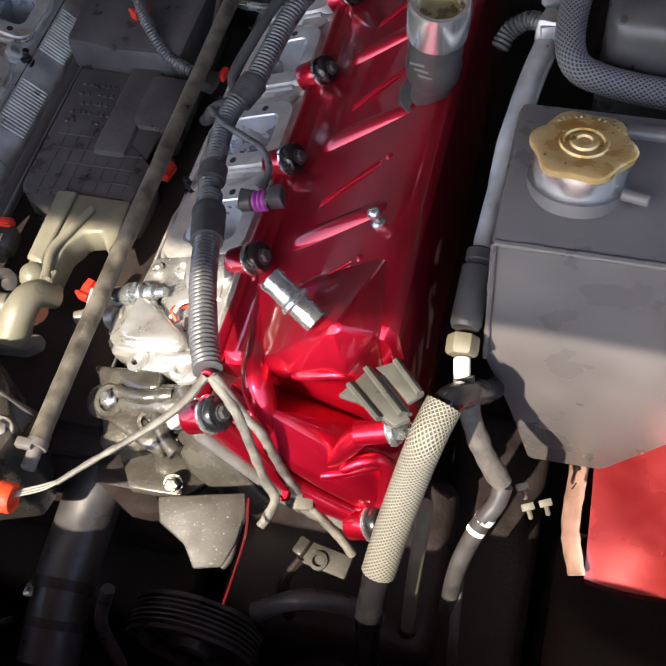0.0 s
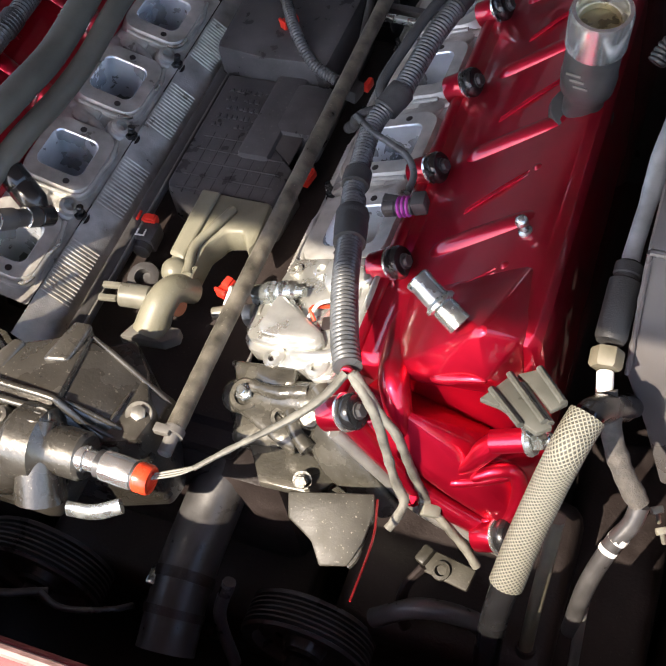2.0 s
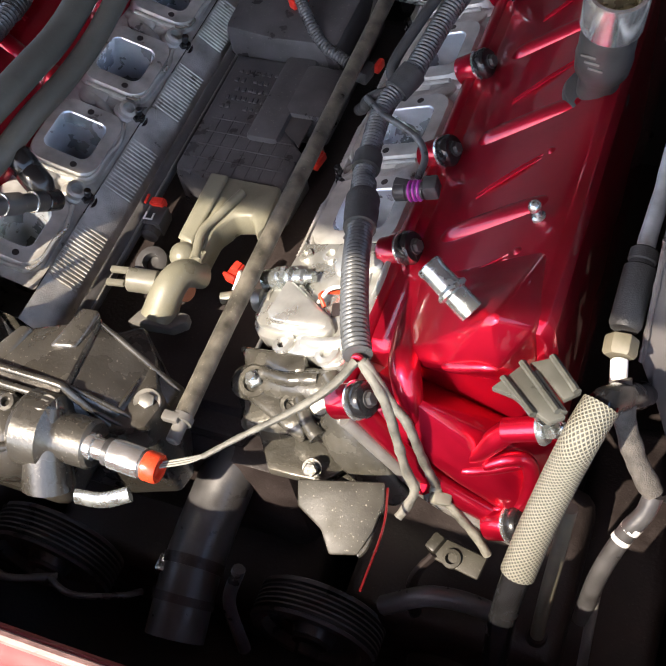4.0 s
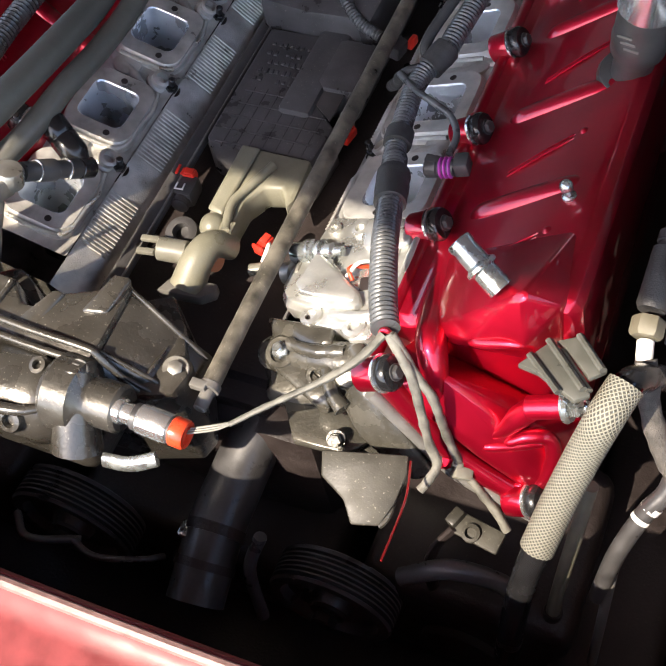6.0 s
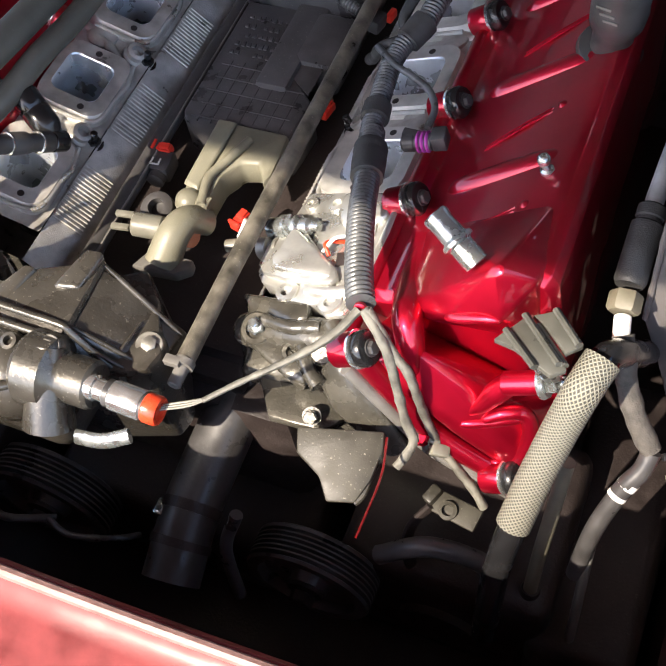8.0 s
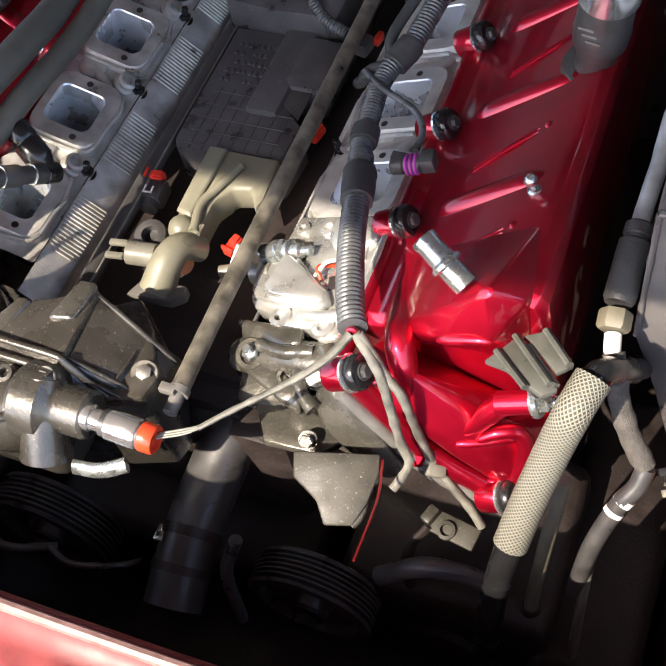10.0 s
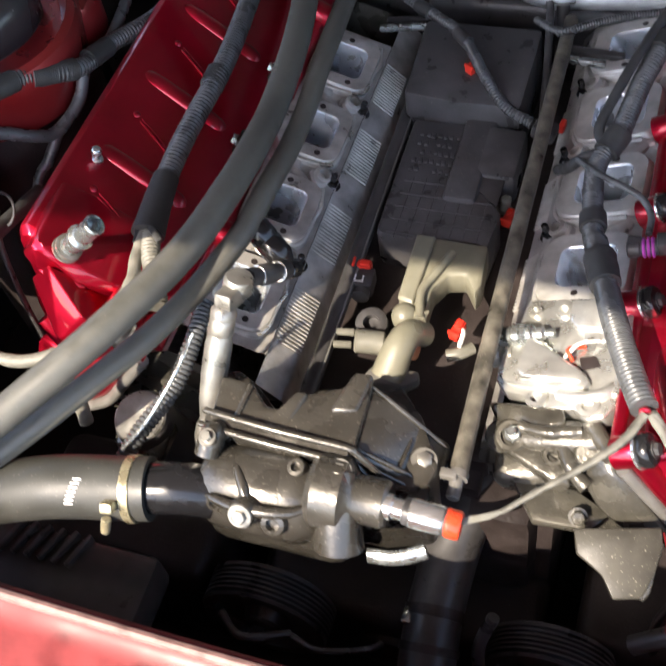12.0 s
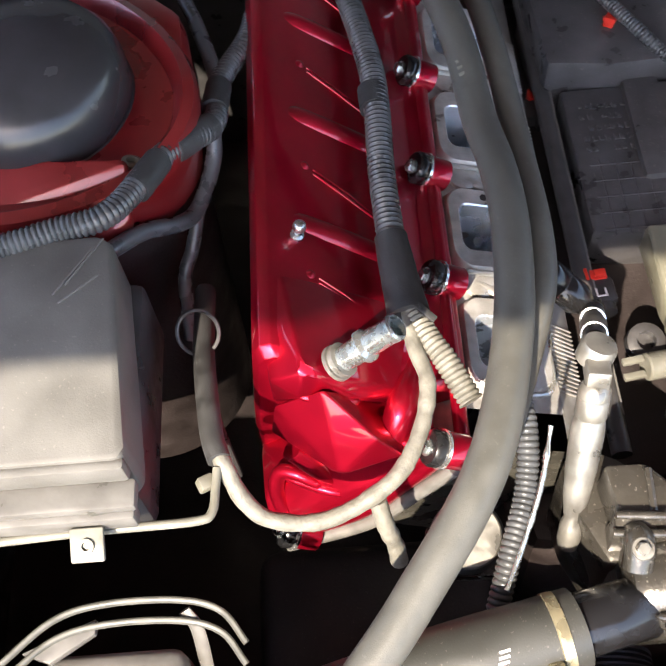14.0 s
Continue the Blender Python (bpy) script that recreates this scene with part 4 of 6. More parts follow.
part("joint_ledge", hull([(0.006, -0.318, 0.026), (0.048, -0.324, -0.022), (0.004, -0.333, 0.020), (0.046, -0.337, -0.026), (0.004, -0.333, -0.04), (0.046, -0.337, -0.05), (0.03, -0.31, -0.05)], 0.002, 2), COVERMETAL, tc)
part("pump_body", loft([[Vector((x, -0.354 + ry * math.cos(a), -0.018 + rz * math.sin(a))) for a in np.linspace(0, 2 * math.pi, 25)[:-1]] for x, ry, rz in
     ((-0.112, 0.018, 0.022), (-0.108, 0.030, 0.034), (-0.100, 0.034, 0.038), (-0.07, 0.036, 0.040), (-0.03, 0.036, 0.040), (-0.018, 0.032, 0.036), (-0.008, 0.024, 0.028))]), COVERMETAL, tc)
part("post_boss", sweep([(0.006, -0.341, 0.026), (0.008, -0.356, 0.014), (0.012, -0.384, -0.02)], lambda d: 0.013 + 0.12 * d, 20, 0.004), COVERMETAL, tc)
part("post_boss", sweep([(-0.104, -0.330, 0.024), (-0.104, -0.338, 0.030), (-0.106, -0.350, 0.020)], 0.0105, 18, 0.004), COVERMETAL, tc)
part("pump_lower", box((-0.05, -0.352, -0.045), (0.13, 0.06, 0.07), 0.018, seg=3), COVERMETAL, tc)
part("neck", loft([[Vector((x, -0.352 + r * math.cos(a), 0.006 + r * math.sin(a))) for a in np.linspace(0, 2 * math.pi, 25)[:-1]] for x, r in
     ((-0.016, 0.026), (-0.010, 0.031), (0.012, 0.030), (0.018, 0.022), (0.022, 0.0195), (0.044, 0.0195), (0.047, 0.017))]), COVERMETAL, tc)
for p, ax, r in (((0.006, -0.341, 0.022), (0, -0.3, 1), 0.012), ((-0.062, -0.388, 0.012), (0, -0.8, 0.6), 0.012), ((-0.104, -0.341, 0.031), (0, -0.3, 1), 0.009), ((0.060, -0.300, -0.012), (0.2, -0.2, 1), 0.013)):
    bs = part("bolt_boss", lathe(p, ax, [(r, -0.012), (r, 0.002), (r * 0.86, 0.005), (r * 0.6, 0.0052)], 24), COVERMETAL, tc)
    part("bolt", join(lathe(Vector(p) + Vector(ax).normalized() * 0.005, ax, [(r * 0.85, 0), (r * 0.85, 0.0012), (r * 0.8, 0.002)], 24), hexnut(Vector(p) + Vector(ax).normalized() * 0.007, ax, r * 0.5, 0.004)), SATINSTEEL, bs, "bright bolt head")
for q, r in ((((0.0475, -0.2853, -0.0025), (0.046, -0.303, -0.001), (0.0448, -0.3207, 0.0002)), 0.0016), (((0.010, -0.3195, 0.0258), (0.0384, -0.3178, 0.0050), (0.0668, -0.3172, -0.0158)), 0.0022),
             (((0.0063, -0.2600, 0.0272), (0.0412, -0.2690, 0.0018), (0.0750, -0.2780, -0.0228)), 0.0024), (((0.0130, -0.3270, 0.0215), (0.0400, -0.3265, 0.0015), (0.0660, -0.3250, -0.0175)), 0.0018)):
    part("panel_rib", bead(q, r, seg=10), COVERMETAL, tc)
for p, ax, r in (((-0.038, -0.388, 0.004), (0.1, -0.75, 0.65), 0.011), ((-0.030, -0.345, 0.022), (0, -0.3, 1), 0.008), ((-0.090, -0.383, 0.006), (0, -0.8, 0.6), 0.007)):
    part("cast_boss", lathe(p, ax, [(r * 1.15, -0.012), (r, -0.001), (r * 0.85, 0.0022), (r * 0.5, 0.0026), (r * 0.45, -0.003)], 22), COVERMETAL, tc)
part("pump_rib", bead([(-0.098, -0.380, 0.010), (-0.065, -0.386, 0.014), (-0.030, -0.382, 0.014), (-0.012, -0.372, 0.012)], 0.0050, seg=12), COVERMETAL, tc)
part("pump_rib", bead([(-0.080, -0.352, 0.0205), (-0.066, -0.372, 0.0165), (-0.060, -0.388, 0.002)], 0.0045, seg=12), COVERMETAL, tc)
for a, b in (((-0.090, -0.316, 0.030), (-0.088, -0.284, 0.031)),):
    part("web_rib", sweep([a, (Vector(a) + Vector(b)) / 2, b], 0.0028, 8, 0.01), COVERMETAL, tc)

sen = thing("pressure_sensor", (0.08, -0.36, 0.01), "bright steel cylindrical sensor with an orange-red plug end", "sensor")
A0, A1 = Vector((0.046, -0.356, 0.013)), Vector((0.112, -0.3575, 0.0095))
ad = (A1 - A0).normalized()
part("neck", lathe(A0, ad, [(0.010, -0.004), (0.0105, 0.0), (0.0105, 0.005), (0.0085, 0.006), (0.0085, 0.014)], 24), CHROME, sen)
part("seal", lathe(A0, ad, [(0.0095, 0.014), (0.0108, 0.015), (0.0108, 0.019), (0.0095, 0.020)], 24), BLACK, sen)
part("body", lathe(A0, ad, [(0.0105, 0.019), (0.0118, 0.0205), (0.0118, 0.044), (0.0112, 0.0455)], 36), CHROME, sen)
part("ring", lathe(A0, ad, [(0.0105, 0.045), (0.0108, 0.046), (0.0108, 0.0475), (0.0105, 0.048)], 32), BLACK, sen)
part("plug_end", lathe(A0, ad, [(0.0108, 0.0475), (0.0116, 0.0485), (0.0116, 0.0575), (0.0105, 0.0595), (0.0075, 0.0595), (0.007, 0.056)], 32), ORANGE, sen, "orange-red end cap")
sp = thing("fitting", (0.075, -0.385, -0.02), "short flat steel tab below the sensor", "fitting")
part("spout", sweep([(0.036, -0.385, -0.022), (0.06, -0.383, -0.018), (0.082, -0.374, -0.012)], 0.0062, 16, 0.004, flat=0.5), ZINC, sp)

# ---------------- lower front: pulleys, hoses ----------------
def pulley(at, r, wdt, tilt=0):
    th = thing("pulley", at, "dark grooved serpentine belt pulley low at the front", "pulley", "front pulleys")
    prof = [(r * 0.3, 0), (r * 0.94, 0.0), (r, 0.002)]
    n = 6
    for k in range(n):
        y = 0.004 + (wdt - 0.008) * k / n
        p = (wdt - 0.008) / n
        prof += [(r, y), (r, y + p * 0.35), (r - 0.006, y + p * 0.68)]
    prof += [(r, wdt - 0.003), (r * 0.97, wdt), (r * 0.8, wdt), (r * 0.76, wdt - 0.010), (r * 0.35, wdt - 0.010), (r * 0.3, wdt)]
    part("rim", lathe(at, (0, -1, 0.05), prof, 56), PLASTIC, th)
    part("hub", join(lathe(Vector(at), (0, -1, 0.05), [(r * 0.28, 0), (r * 0.28, wdt + 0.004), (r * 0.2, wdt + 0.006)], 24), hexnut(Vector(at) + Vector((0, -wdt - 0.006, 0.002)), (0, -1, 0.05), 0.012, 0.01)), DARK, th)
    return th


pulley((0.182, -0.335, -0.275), 0.062, 0.036)
pulley((-0.105, -0.345, -0.285), 0.068, 0.038)
lh = thing("radiator_hose", (0.07, -0.33, -0.2), "black lower coolant hose with a clamp, deep in shade", "hose")
part("hose", sweep([(0.10, -0.20, -0.16), (0.084, -0.25, -0.165), (0.076, -0.30, -0.185), (0.074, -0.36, -0.20), (0.078, -0.42, -0.22)], 0.027, 22, 0.008), BLACK, lh)
part("clamp", lathe((0.0735, -0.352, -0.199), (0.06, -1, -0.2), [(0.0285, 0), (0.0285, 0.010), (0.0275, 0.010)], 28), DARK, lh)
part("clamp", lathe((0.0755, -0.384, -0.207), (0.06, -1, -0.3), [(0.0285, 0), (0.0285, 0.008), (0.0275, 0.008)], 28), DARK, lh)
part("clamp_screw", box((0.052, -0.368, -0.188), (0.010, 0.016, 0.010), 0.002), ZINC, lh)
for pts, r in ((((-0.05, -0.41, -0.2), (-0.02, -0.418, -0.195), (0.02, -0.405, -0.2), (0.03, -0.39, -0.22)), 0.003),
               (((0.25, -0.34, -0.2), (0.29, -0.33, -0.17), (0.33, -0.32, -0.19), (0.35, -0.31, -0.25)), 0.009),
               (((-0.13, -0.40, -0.22), (-0.10, -0.42, -0.21), (-0.06, -0.40, -0.23)), 0.004),
               (((0.13, -0.36, -0.16), (0.12, -0.38, -0.2), (0.13, -0.40, -0.26)), 0.006)):
    th = thing("cable", pts[0], "thin dark cable hanging low in the bay", "cable", "lower cables")
    part("run", sweep(pts, r, 10, 0.006), PLASTIC, th)
br2 = thing("lower_bracket", (0.30, -0.30, -0.2), "small dark steel bracket with a hole, in shade", "bracket")
part("plate", join(box((0.306, -0.296, -0.157), (0.042, 0.020, 0.005), 0.002, (10, 0, -10)), box((0.284, -0.291, -0.152), (0.010, 0.016, 0.012), 0.002, (10, 0, -24)), lathe((0.300, -0.299, -0.157), (0, -0.2, 1), [(0.008, 0), (0.008, 0.005), (0.005, 0.0055), (0.005, 0.001)], 20)), DUSTYSTEEL, br2)
part("arm", sweep([(0.286, -0.298, -0.156), (0.270, -0.312, -0.185), (0.268, -0.322, -0.225), (0.280, -0.33, -0.27)], 0.006, 10, 0.006, flat=0.6), DARK, br2)
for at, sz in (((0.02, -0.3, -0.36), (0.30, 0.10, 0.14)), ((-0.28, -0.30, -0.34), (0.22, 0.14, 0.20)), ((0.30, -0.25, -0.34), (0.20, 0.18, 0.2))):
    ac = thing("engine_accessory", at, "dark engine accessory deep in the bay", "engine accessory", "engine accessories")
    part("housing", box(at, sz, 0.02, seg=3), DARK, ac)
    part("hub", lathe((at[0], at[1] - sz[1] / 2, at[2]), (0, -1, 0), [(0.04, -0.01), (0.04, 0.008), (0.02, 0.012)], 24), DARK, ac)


# ---------------- harnesses beside the uncovered head ----------------
har = thing("wiring_harness", (0.19, -0.1, -0.02), "ribbed black conduit harness over the head with taped branches", "wiring harness")
part("conduit", sweep([(0.221, -0.243, 0.040), (0.2085, -0.2157, 0.038), (0.1891, -0.1636, 0.030), (0.1741, -0.1143, 0.020), (0.158, -0.062, 0.012)], 0.0112, 18, corr=0.0016, pitch=0.0042), CONDUIT, har)
part("conduit", sweep([(0.158, -0.066, 0.012), (0.1524, -0.0422, 0.010), (0.1444, 0.0253, 0.010), (0.153, 0.055, 0.015), (0.1629, 0.0749, 0.020)], 0.0098, 18, corr=0.0014, pitch=0.0038), CONDUIT, har)
part("conduit", sweep([(0.160, 0.070, 0.019), (0.1704, 0.1296, 0.030), (0.1773, 0.1551, 0.035), (0.19, 0.21, 0.04), (0.20, 0.30, 0.04)], 0.0104, 18, corr=0.0015, pitch=0.0038), CONDUIT, har)
for a, b, r in (((0.1745, -0.116, 0.020), (0.164, -0.080, 0.0145), 0.0142), ((0.1535, -0.046, 0.0105), (0.151, -0.030, 0.010), 0.0125), ((0.150, 0.048, 0.0135), (0.160, 0.070, 0.019), 0.0128), ((0.180, 0.17, 0.037), (0.184, 0.19, 0.038), 0.0125)):
    part("tape_wrap", sweep([a, (Vector(a) + Vector(b)) / 2, b], r, 16, 0.002, wobble=0.06), TAPE, har, "black cloth tape wrap")
part("branch_tube", sweep([(0.150, 0.05, 0.018), (0.140, 0.07, 0.022), (0.150, 0.11, 0.034), (0.165, 0.16, 0.045), (0.19, 0.24, 0.05)], 0.0052, 12, 0.004), TAPE, har)
part("branch_tube", sweep([(0.152, 0.050, 0.015), (0.128, 0.040, 0.008), (0.118, 0.046, -0.01), (0.105, 0.06, -0.03)], 0.0055, 12, 0.003, wobble=0.2), TAPE, har)
part("sensor_lead", sweep([(0.126, 0.036, 0.012), (0.150, 0.012, 0.020), (0.1721, -0.0006, 0.022), (0.190, -0.010, 0.020), (0.2011, -0.026, 0.016), (0.202, -0.048, 0.015)], 0.0032, 10, 0.003), CONDUIT, har)
part("wire_branch", sweep([(0.222, -0.250, 0.042), (0.210, -0.272, 0.036), (0.1885, -0.293, 0.028), (0.1545, -0.321, 0.019), (0.132, -0.340, 0.012)], lambda d: 0.0046 - 0.018 * d, 10, 0.003, wobble=0.22, flat=0.8), GREYTAPE, har, "dusty grey taped wires")
for k in range(3):
    part("bare_wire", sweep([(0.137, -0.336, 0.013), (0.124, -0.3465 + 0.0015 * k, 0.011 + 0.001 * k), (0.104, -0.356 + 0.002 * k, 0.010)], 0.0009, 6, 0.004), LIGHTGREY, har)
part("wire_branch", sweep([(0.226, -0.249, 0.044), (0.2469, -0.2642, 0.020), (0.256, -0.274, -0.012), (0.264, -0.283, -0.042), (0.272, -0.290, -0.060), (0.268, -0.303, -0.068), (0.264, -0.310, -0.072)], 0.0039, 10, 0.003, wobble=0.2, flat=0.75), GREYTAPE, har)
part("wire_branch", sweep([(0.228, -0.248, 0.043), (0.252, -0.262, 0.014), (0.2636, -0.2668, 0.0), (0.274, -0.270, -0.05), (0.2843, -0.272, -0.088), (0.302, -0.280, -0.108), (0.318, -0.287, -0.122), (0.330, -0.295, -0.135)], 0.0038, 10, 0.003, wobble=0.2), GREYTAPE, har)
part("end_seal", lathe((0.222, -0.246, 0.040), (0.1, -0.5, 0.2), [(0.005, 0), (0.005, 0.003), (0.003, 0.004)], 16), CANDY, har, "red end of the conduit")
part("clip", join(box((0.2865, -0.277, -0.092), (0.016, 0.010, 0.012), 0.002, (20, 30, 20)), box((0.279, -0.273, -0.088), (0.010, 0.006, 0.016), 0.0015, (20, 30, 20))), LIGHTGREY, har, "pale plastic clip")
part("stud_boss", lathe((0.270, -0.268, -0.086), (-0.1, -0.6, 0.6), [(0.011, -0.006), (0.011, 0.006), (0.008, 0.009)], 20), CANDY, har)

ic = thing("injector_connector", (0.19, -0.06, 0), "black connector body with exposed purple seal rings", "connector")
ca = Vector((0.186, -0.064, 0.010))
cd = Vector((0.9, 0.1, 0.2)).normalized()
part("housing", join(rod(ca, ca + cd * 0.012, 0.008), box(ca + cd * 0.006 + Vector((0, 0.004, 0.006)), (0.014, 0.008, 0.005), 0.001)), BLACK, ic)
part("sleeve", lathe(ca, cd, [(0.0075, 0.012), (0.0075, 0.026)], 20), BLACK, ic)
for k in range(3):
    part("seal", lathe(ca, cd, [(0.0076, 0.0132 + 0.004 * k), (0.0092, 0.0142 + 0.004 * k), (0.0092, 0.0152 + 0.004 * k), (0.0076, 0.0162 + 0.004 * k)], 22), PURPLE, ic, "purple rubber seal ring")
part("back_cap", box(ca + cd * 0.032 + Vector((0, 0.002, 0.001)), (0.013, 0.016, 0.015), 0.002, (0, -12, 8)), BLACK, ic)

# ---------------- braided sleeve, grey clip, pipe ----------------
sl = thing("braided_hose", (0.378, -0.28, -0.01), "hose in a pale woven fibre sleeve, frayed at the ends", "hose")
part("sleeve", sweep([(0.3942, -0.2415, 0.0485), (0.3905, -0.252, 0.044), (0.386, -0.264, 0.034), (0.3775, -0.278, -0.002), (0.368, -0.302, -0.042), (0.3615, -0.325, -0.073)], 0.0132, 28, 0.004), BRAID, sl)
part("hose", sweep([(0.418, -0.160, -0.06), (0.412, -0.188, -0.02), (0.404, -0.214, 0.018), (0.3965, -0.2345, 0.042), (0.3905, -0.252, 0.044), (0.386, -0.264, 0.034), (0.3775, -0.278, -0.002), (0.368, -0.302, -0.042), (0.3615, -0.325, -0.073), (0.355, -0.345, -0.13), (0.35, -0.36, -0.25)], 0.0108, 20, 0.006), GLOSSBLACK, sl, "black hose inside the sleeve")
dn = thing("drain_tube", (0.38, -0.29, -0.15), "dull translucent tube hanging beside the sleeve", "tube")
part("tube", sweep([(0.386, -0.270, -0.06), (0.3835, -0.286, -0.11), (0.380, -0.300, -0.17), (0.377, -0.316, -0.25), (0.376, -0.33, -0.36)], 0.0062, 14, 0.006), BEIGE, dn)
part("ferrule", lathe((0.3778, -0.313, -0.235), (-0.1, -0.2, -1), [(0.008, 0), (0.009, 0.002), (0.009, 0.012), (0.0075, 0.014)], 18), DARK, dn)
dn2 = thing("drain_tube", (0.42, -0.29, -0.15), "thin grey tube dropping into the dark bay", "tube")
part("tube", sweep([(0.428, -0.268, -0.085), (0.418, -0.278, -0.11), (0.417, -0.292, -0.16), (0.419, -0.32, -0.26), (0.42, -0.35, -0.38)], 0.0046, 12, 0.006), MIDGREY, dn2)

cl = thing("cable_clip", (0.35, -0.22, 0.02), "grey plastic harness clip on a steel P-bracket and red stud", "clip")
part("channel", prism([(0.3222, -0.2514), (0.3374, -0.2282), (0.3463, -0.2320), (0.3748, -0.2598), (0.3655, -0.2674), (0.3375, -0.2538)], 0.049, 0.055, 0.0012), CLIPGREY, cl)
part("channel", prism([(0.3420, -0.2268), (0.3585, -0.2168), (0.3806, -0.2395), (0.3708, -0.2492), (0.3505, -0.2309)], 0.051, 0.057, 0.0012), CLIPGREY, cl)
for a, b, z in (((0.3283, -0.2424), (0.3543, -0.2651), 0.056), ((0.3377, -0.2292), (0.3699, -0.2604), 0.059), ((0.3472, -0.2320), (0.3732, -0.2575), 0.054), ((0.3562, -0.2193), (0.3779, -0.2419), 0.059)):
    part("wall", sweep([(*a, z), ((a[0] + b[0]) / 2, (a[1] + b[1]) / 2, z), (*b, z)], 0.0026, 8, 0.004, flat=1.6), CLIPGREY, cl)
for dx in (0.0, 0.007):
    part("strap", sweep([(0.350 + dx, -0.250, 0.052), (0.354 + dx, -0.252, 0.034), (0.359 + dx, -0.246, 0.014), (0.364 + dx * 0.5, -0.242, 0.0)], 0.0032, 8, 0.003, flat=0.5), ZINC, cl, "bent steel strap")
part("stud_base", rod((0.328, -0.243, -0.018), (0.356, -0.240, -0.006), 0.0095, 22), CANDY, cl, "red painted stud base")
part("washer", lathe((0.355, -0.240, -0.0065), (0.92, 0.1, 0.4), [(0.0125, 0), (0.013, 0.002), (0.0115, 0.005)], 24), ZINC, cl)
part("nut", join(hexnut((0.3595, -0.2395, -0.0045), (0.92, 0.1, 0.4), 0.0092, 0.008), rod((0.366, -0.239, -0.002), (0.372, -0.2385, 0.0005), 0.0052)), ZINC, cl, "zinc nut")

pp = thing("coolant_pipe", (0.40, -0.05, 0.06), "dull bent aluminium pipe ending in a black ferrule and hex nut", "pipe")
part("tube", sweep([(0.418, 0.075, 0.102), (0.4165, 0.0634, 0.098), (0.4098, 0.0345, 0.089), (0.4012, -0.0299, 0.070), (0.3968, -0.085, 0.052), (0.3962, -0.108, 0.046)], lambda d: 0.0100 if d < 0.1 else max(0.0068, 0.0100 - (d - 0.1) * 0.08), 18, 0.004, wobble=0.05), PIPE, pp)
part("strap", sweep([(0.4255, 0.0634, 0.100), (0.4185, 0.034, 0.092), (0.4085, -0.0299, 0.072)], 0.0022, 8, 0.006), PIPE, pp)
part("ferrule", lathe((0.3962, -0.104, 0.047), (-0.001, -0.062, -0.017), [(0.0085, 0), (0.0105, 0.002), (0.0105, 0.010), (0.0092, 0.011), (0.0092, 0.014), (0.0118, 0.016), (0.0118, 0.060), (0.010, 0.064)], 26), TAPE, pp, "black crimp ferrule")
part("hex", join(hexnut((0.3955, -0.171, 0.0285), (0.003, -0.06, -0.018), 0.0122, 0.015)), BEIGE, pp, "dull beige hex nut")
part("pale_core", rod((0.397, -0.186, 0.023), (0.401, -0.207, 0.015), 0.0062), WHITE, pp, "bright bare tube end")
part("foam_sleeve", sweep([(0.401, -0.202, 0.022), (0.407, -0.214, 0.012), (0.4108, -0.2204, -0.004), (0.424, -0.234, -0.03), (0.441, -0.2459, -0.052)], 0.0082, 18, 0.004, wobble=0.12), FOAM, pp, "worn dark foam sleeve")
part("lower_tube", sweep([(0.441, -0.2459, -0.052), (0.438, -0.257, -0.064), (0.4284, -0.2691, -0.080), (0.4165, -0.2898, -0.12), (0.41, -0.30, -0.2)], 0.0075, 14, 0.004), BLACK, pp)
part("white_band", sweep([(0.433, -0.2635, -0.0725), (0.430, -0.267, -0.077)], 0.0079, 14, 0.002), WHITE, pp)
part("white_band", sweep([(0.427, -0.271, -0.083), (0.4255, -0.2735, -0.086)], 0.0079, 14, 0.002), WHITE, pp)
part("union", join(box((0.4195, 0.080, 0.106), (0.022, 0.030, 0.020), 0.003, (-20, 0, -8)), hexnut((0.419, 0.098, 0.112), (0, 1, 0.35), 0.012, 0.014), box((0.424, 0.07, 0.112), (0.028, 0.008, 0.010), 0.002, (-20, 0, 20))), PIPE, pp, "grey pipe union block")
part("side_conduit", sweep([(0.412, 0.085, 0.104), (0.400, 0.092, 0.100), (0.385, 0.090, 0.09), (0.378, 0.078, 0.08)], 0.008, 14, corr=0.0015, pitch=0.004), CONDUIT, pp)

# ---------------- expansion tank ----------------
tk = thing("expansion_tank", (0.5, -0.06, -0.17), "satin black welded aluminium coolant tank with a gold pressure cap", "coolant tank")
TK = Matrix.Translation((0.0, -0.158, 0)) @ pose(0, 0, 0, 90, 0, 0)
part("body", prism([(0.409, 0.132), (0.66, 0.132), (0.66, 0.02), (0.564, -0.111), (0.521, -0.177), (0.455, -0.180), (0.430, -0.085), (0.409, -0.02)], -0.128, 0.0, 0.006, TK), TANKBLACK, tk)
part("weld_bead", sweep([(0.411, -0.1585, 0.128), (0.53, -0.160, 0.130), (0.655, -0.160, 0.130)], 0.0026, 8, 0.004, wobble=0.3), TANKBLACK, tk)
part("weld_bead", sweep([(0.411, -0.1585, 0.128), (0.411, -0.159, 0.05), (0.411, -0.159, -0.015)], 0.0022, 8, 0.004, wobble=0.3), TANKBLACK, tk)
part("rib", sweep([(0.485, -0.05, 0.134), (0.56, -0.052, 0.134), (0.655, -0.055, 0.134)], 0.006, 10, 0.02), TANKBLACK, tk)
nc = Vector((0.4575, -0.098, 0.131))
CT = Matrix.Translation(nc) @ pose(0, 0, 0, -8) @ Matrix.Translation(-nc)
part("neck", lathe(nc, (0, 0.22, 0.97), [(0.035, -0.006), (0.034, 0.003), (0.027, 0.0035), (0.027, 0.014)], 36), TANKBLACK, tk)
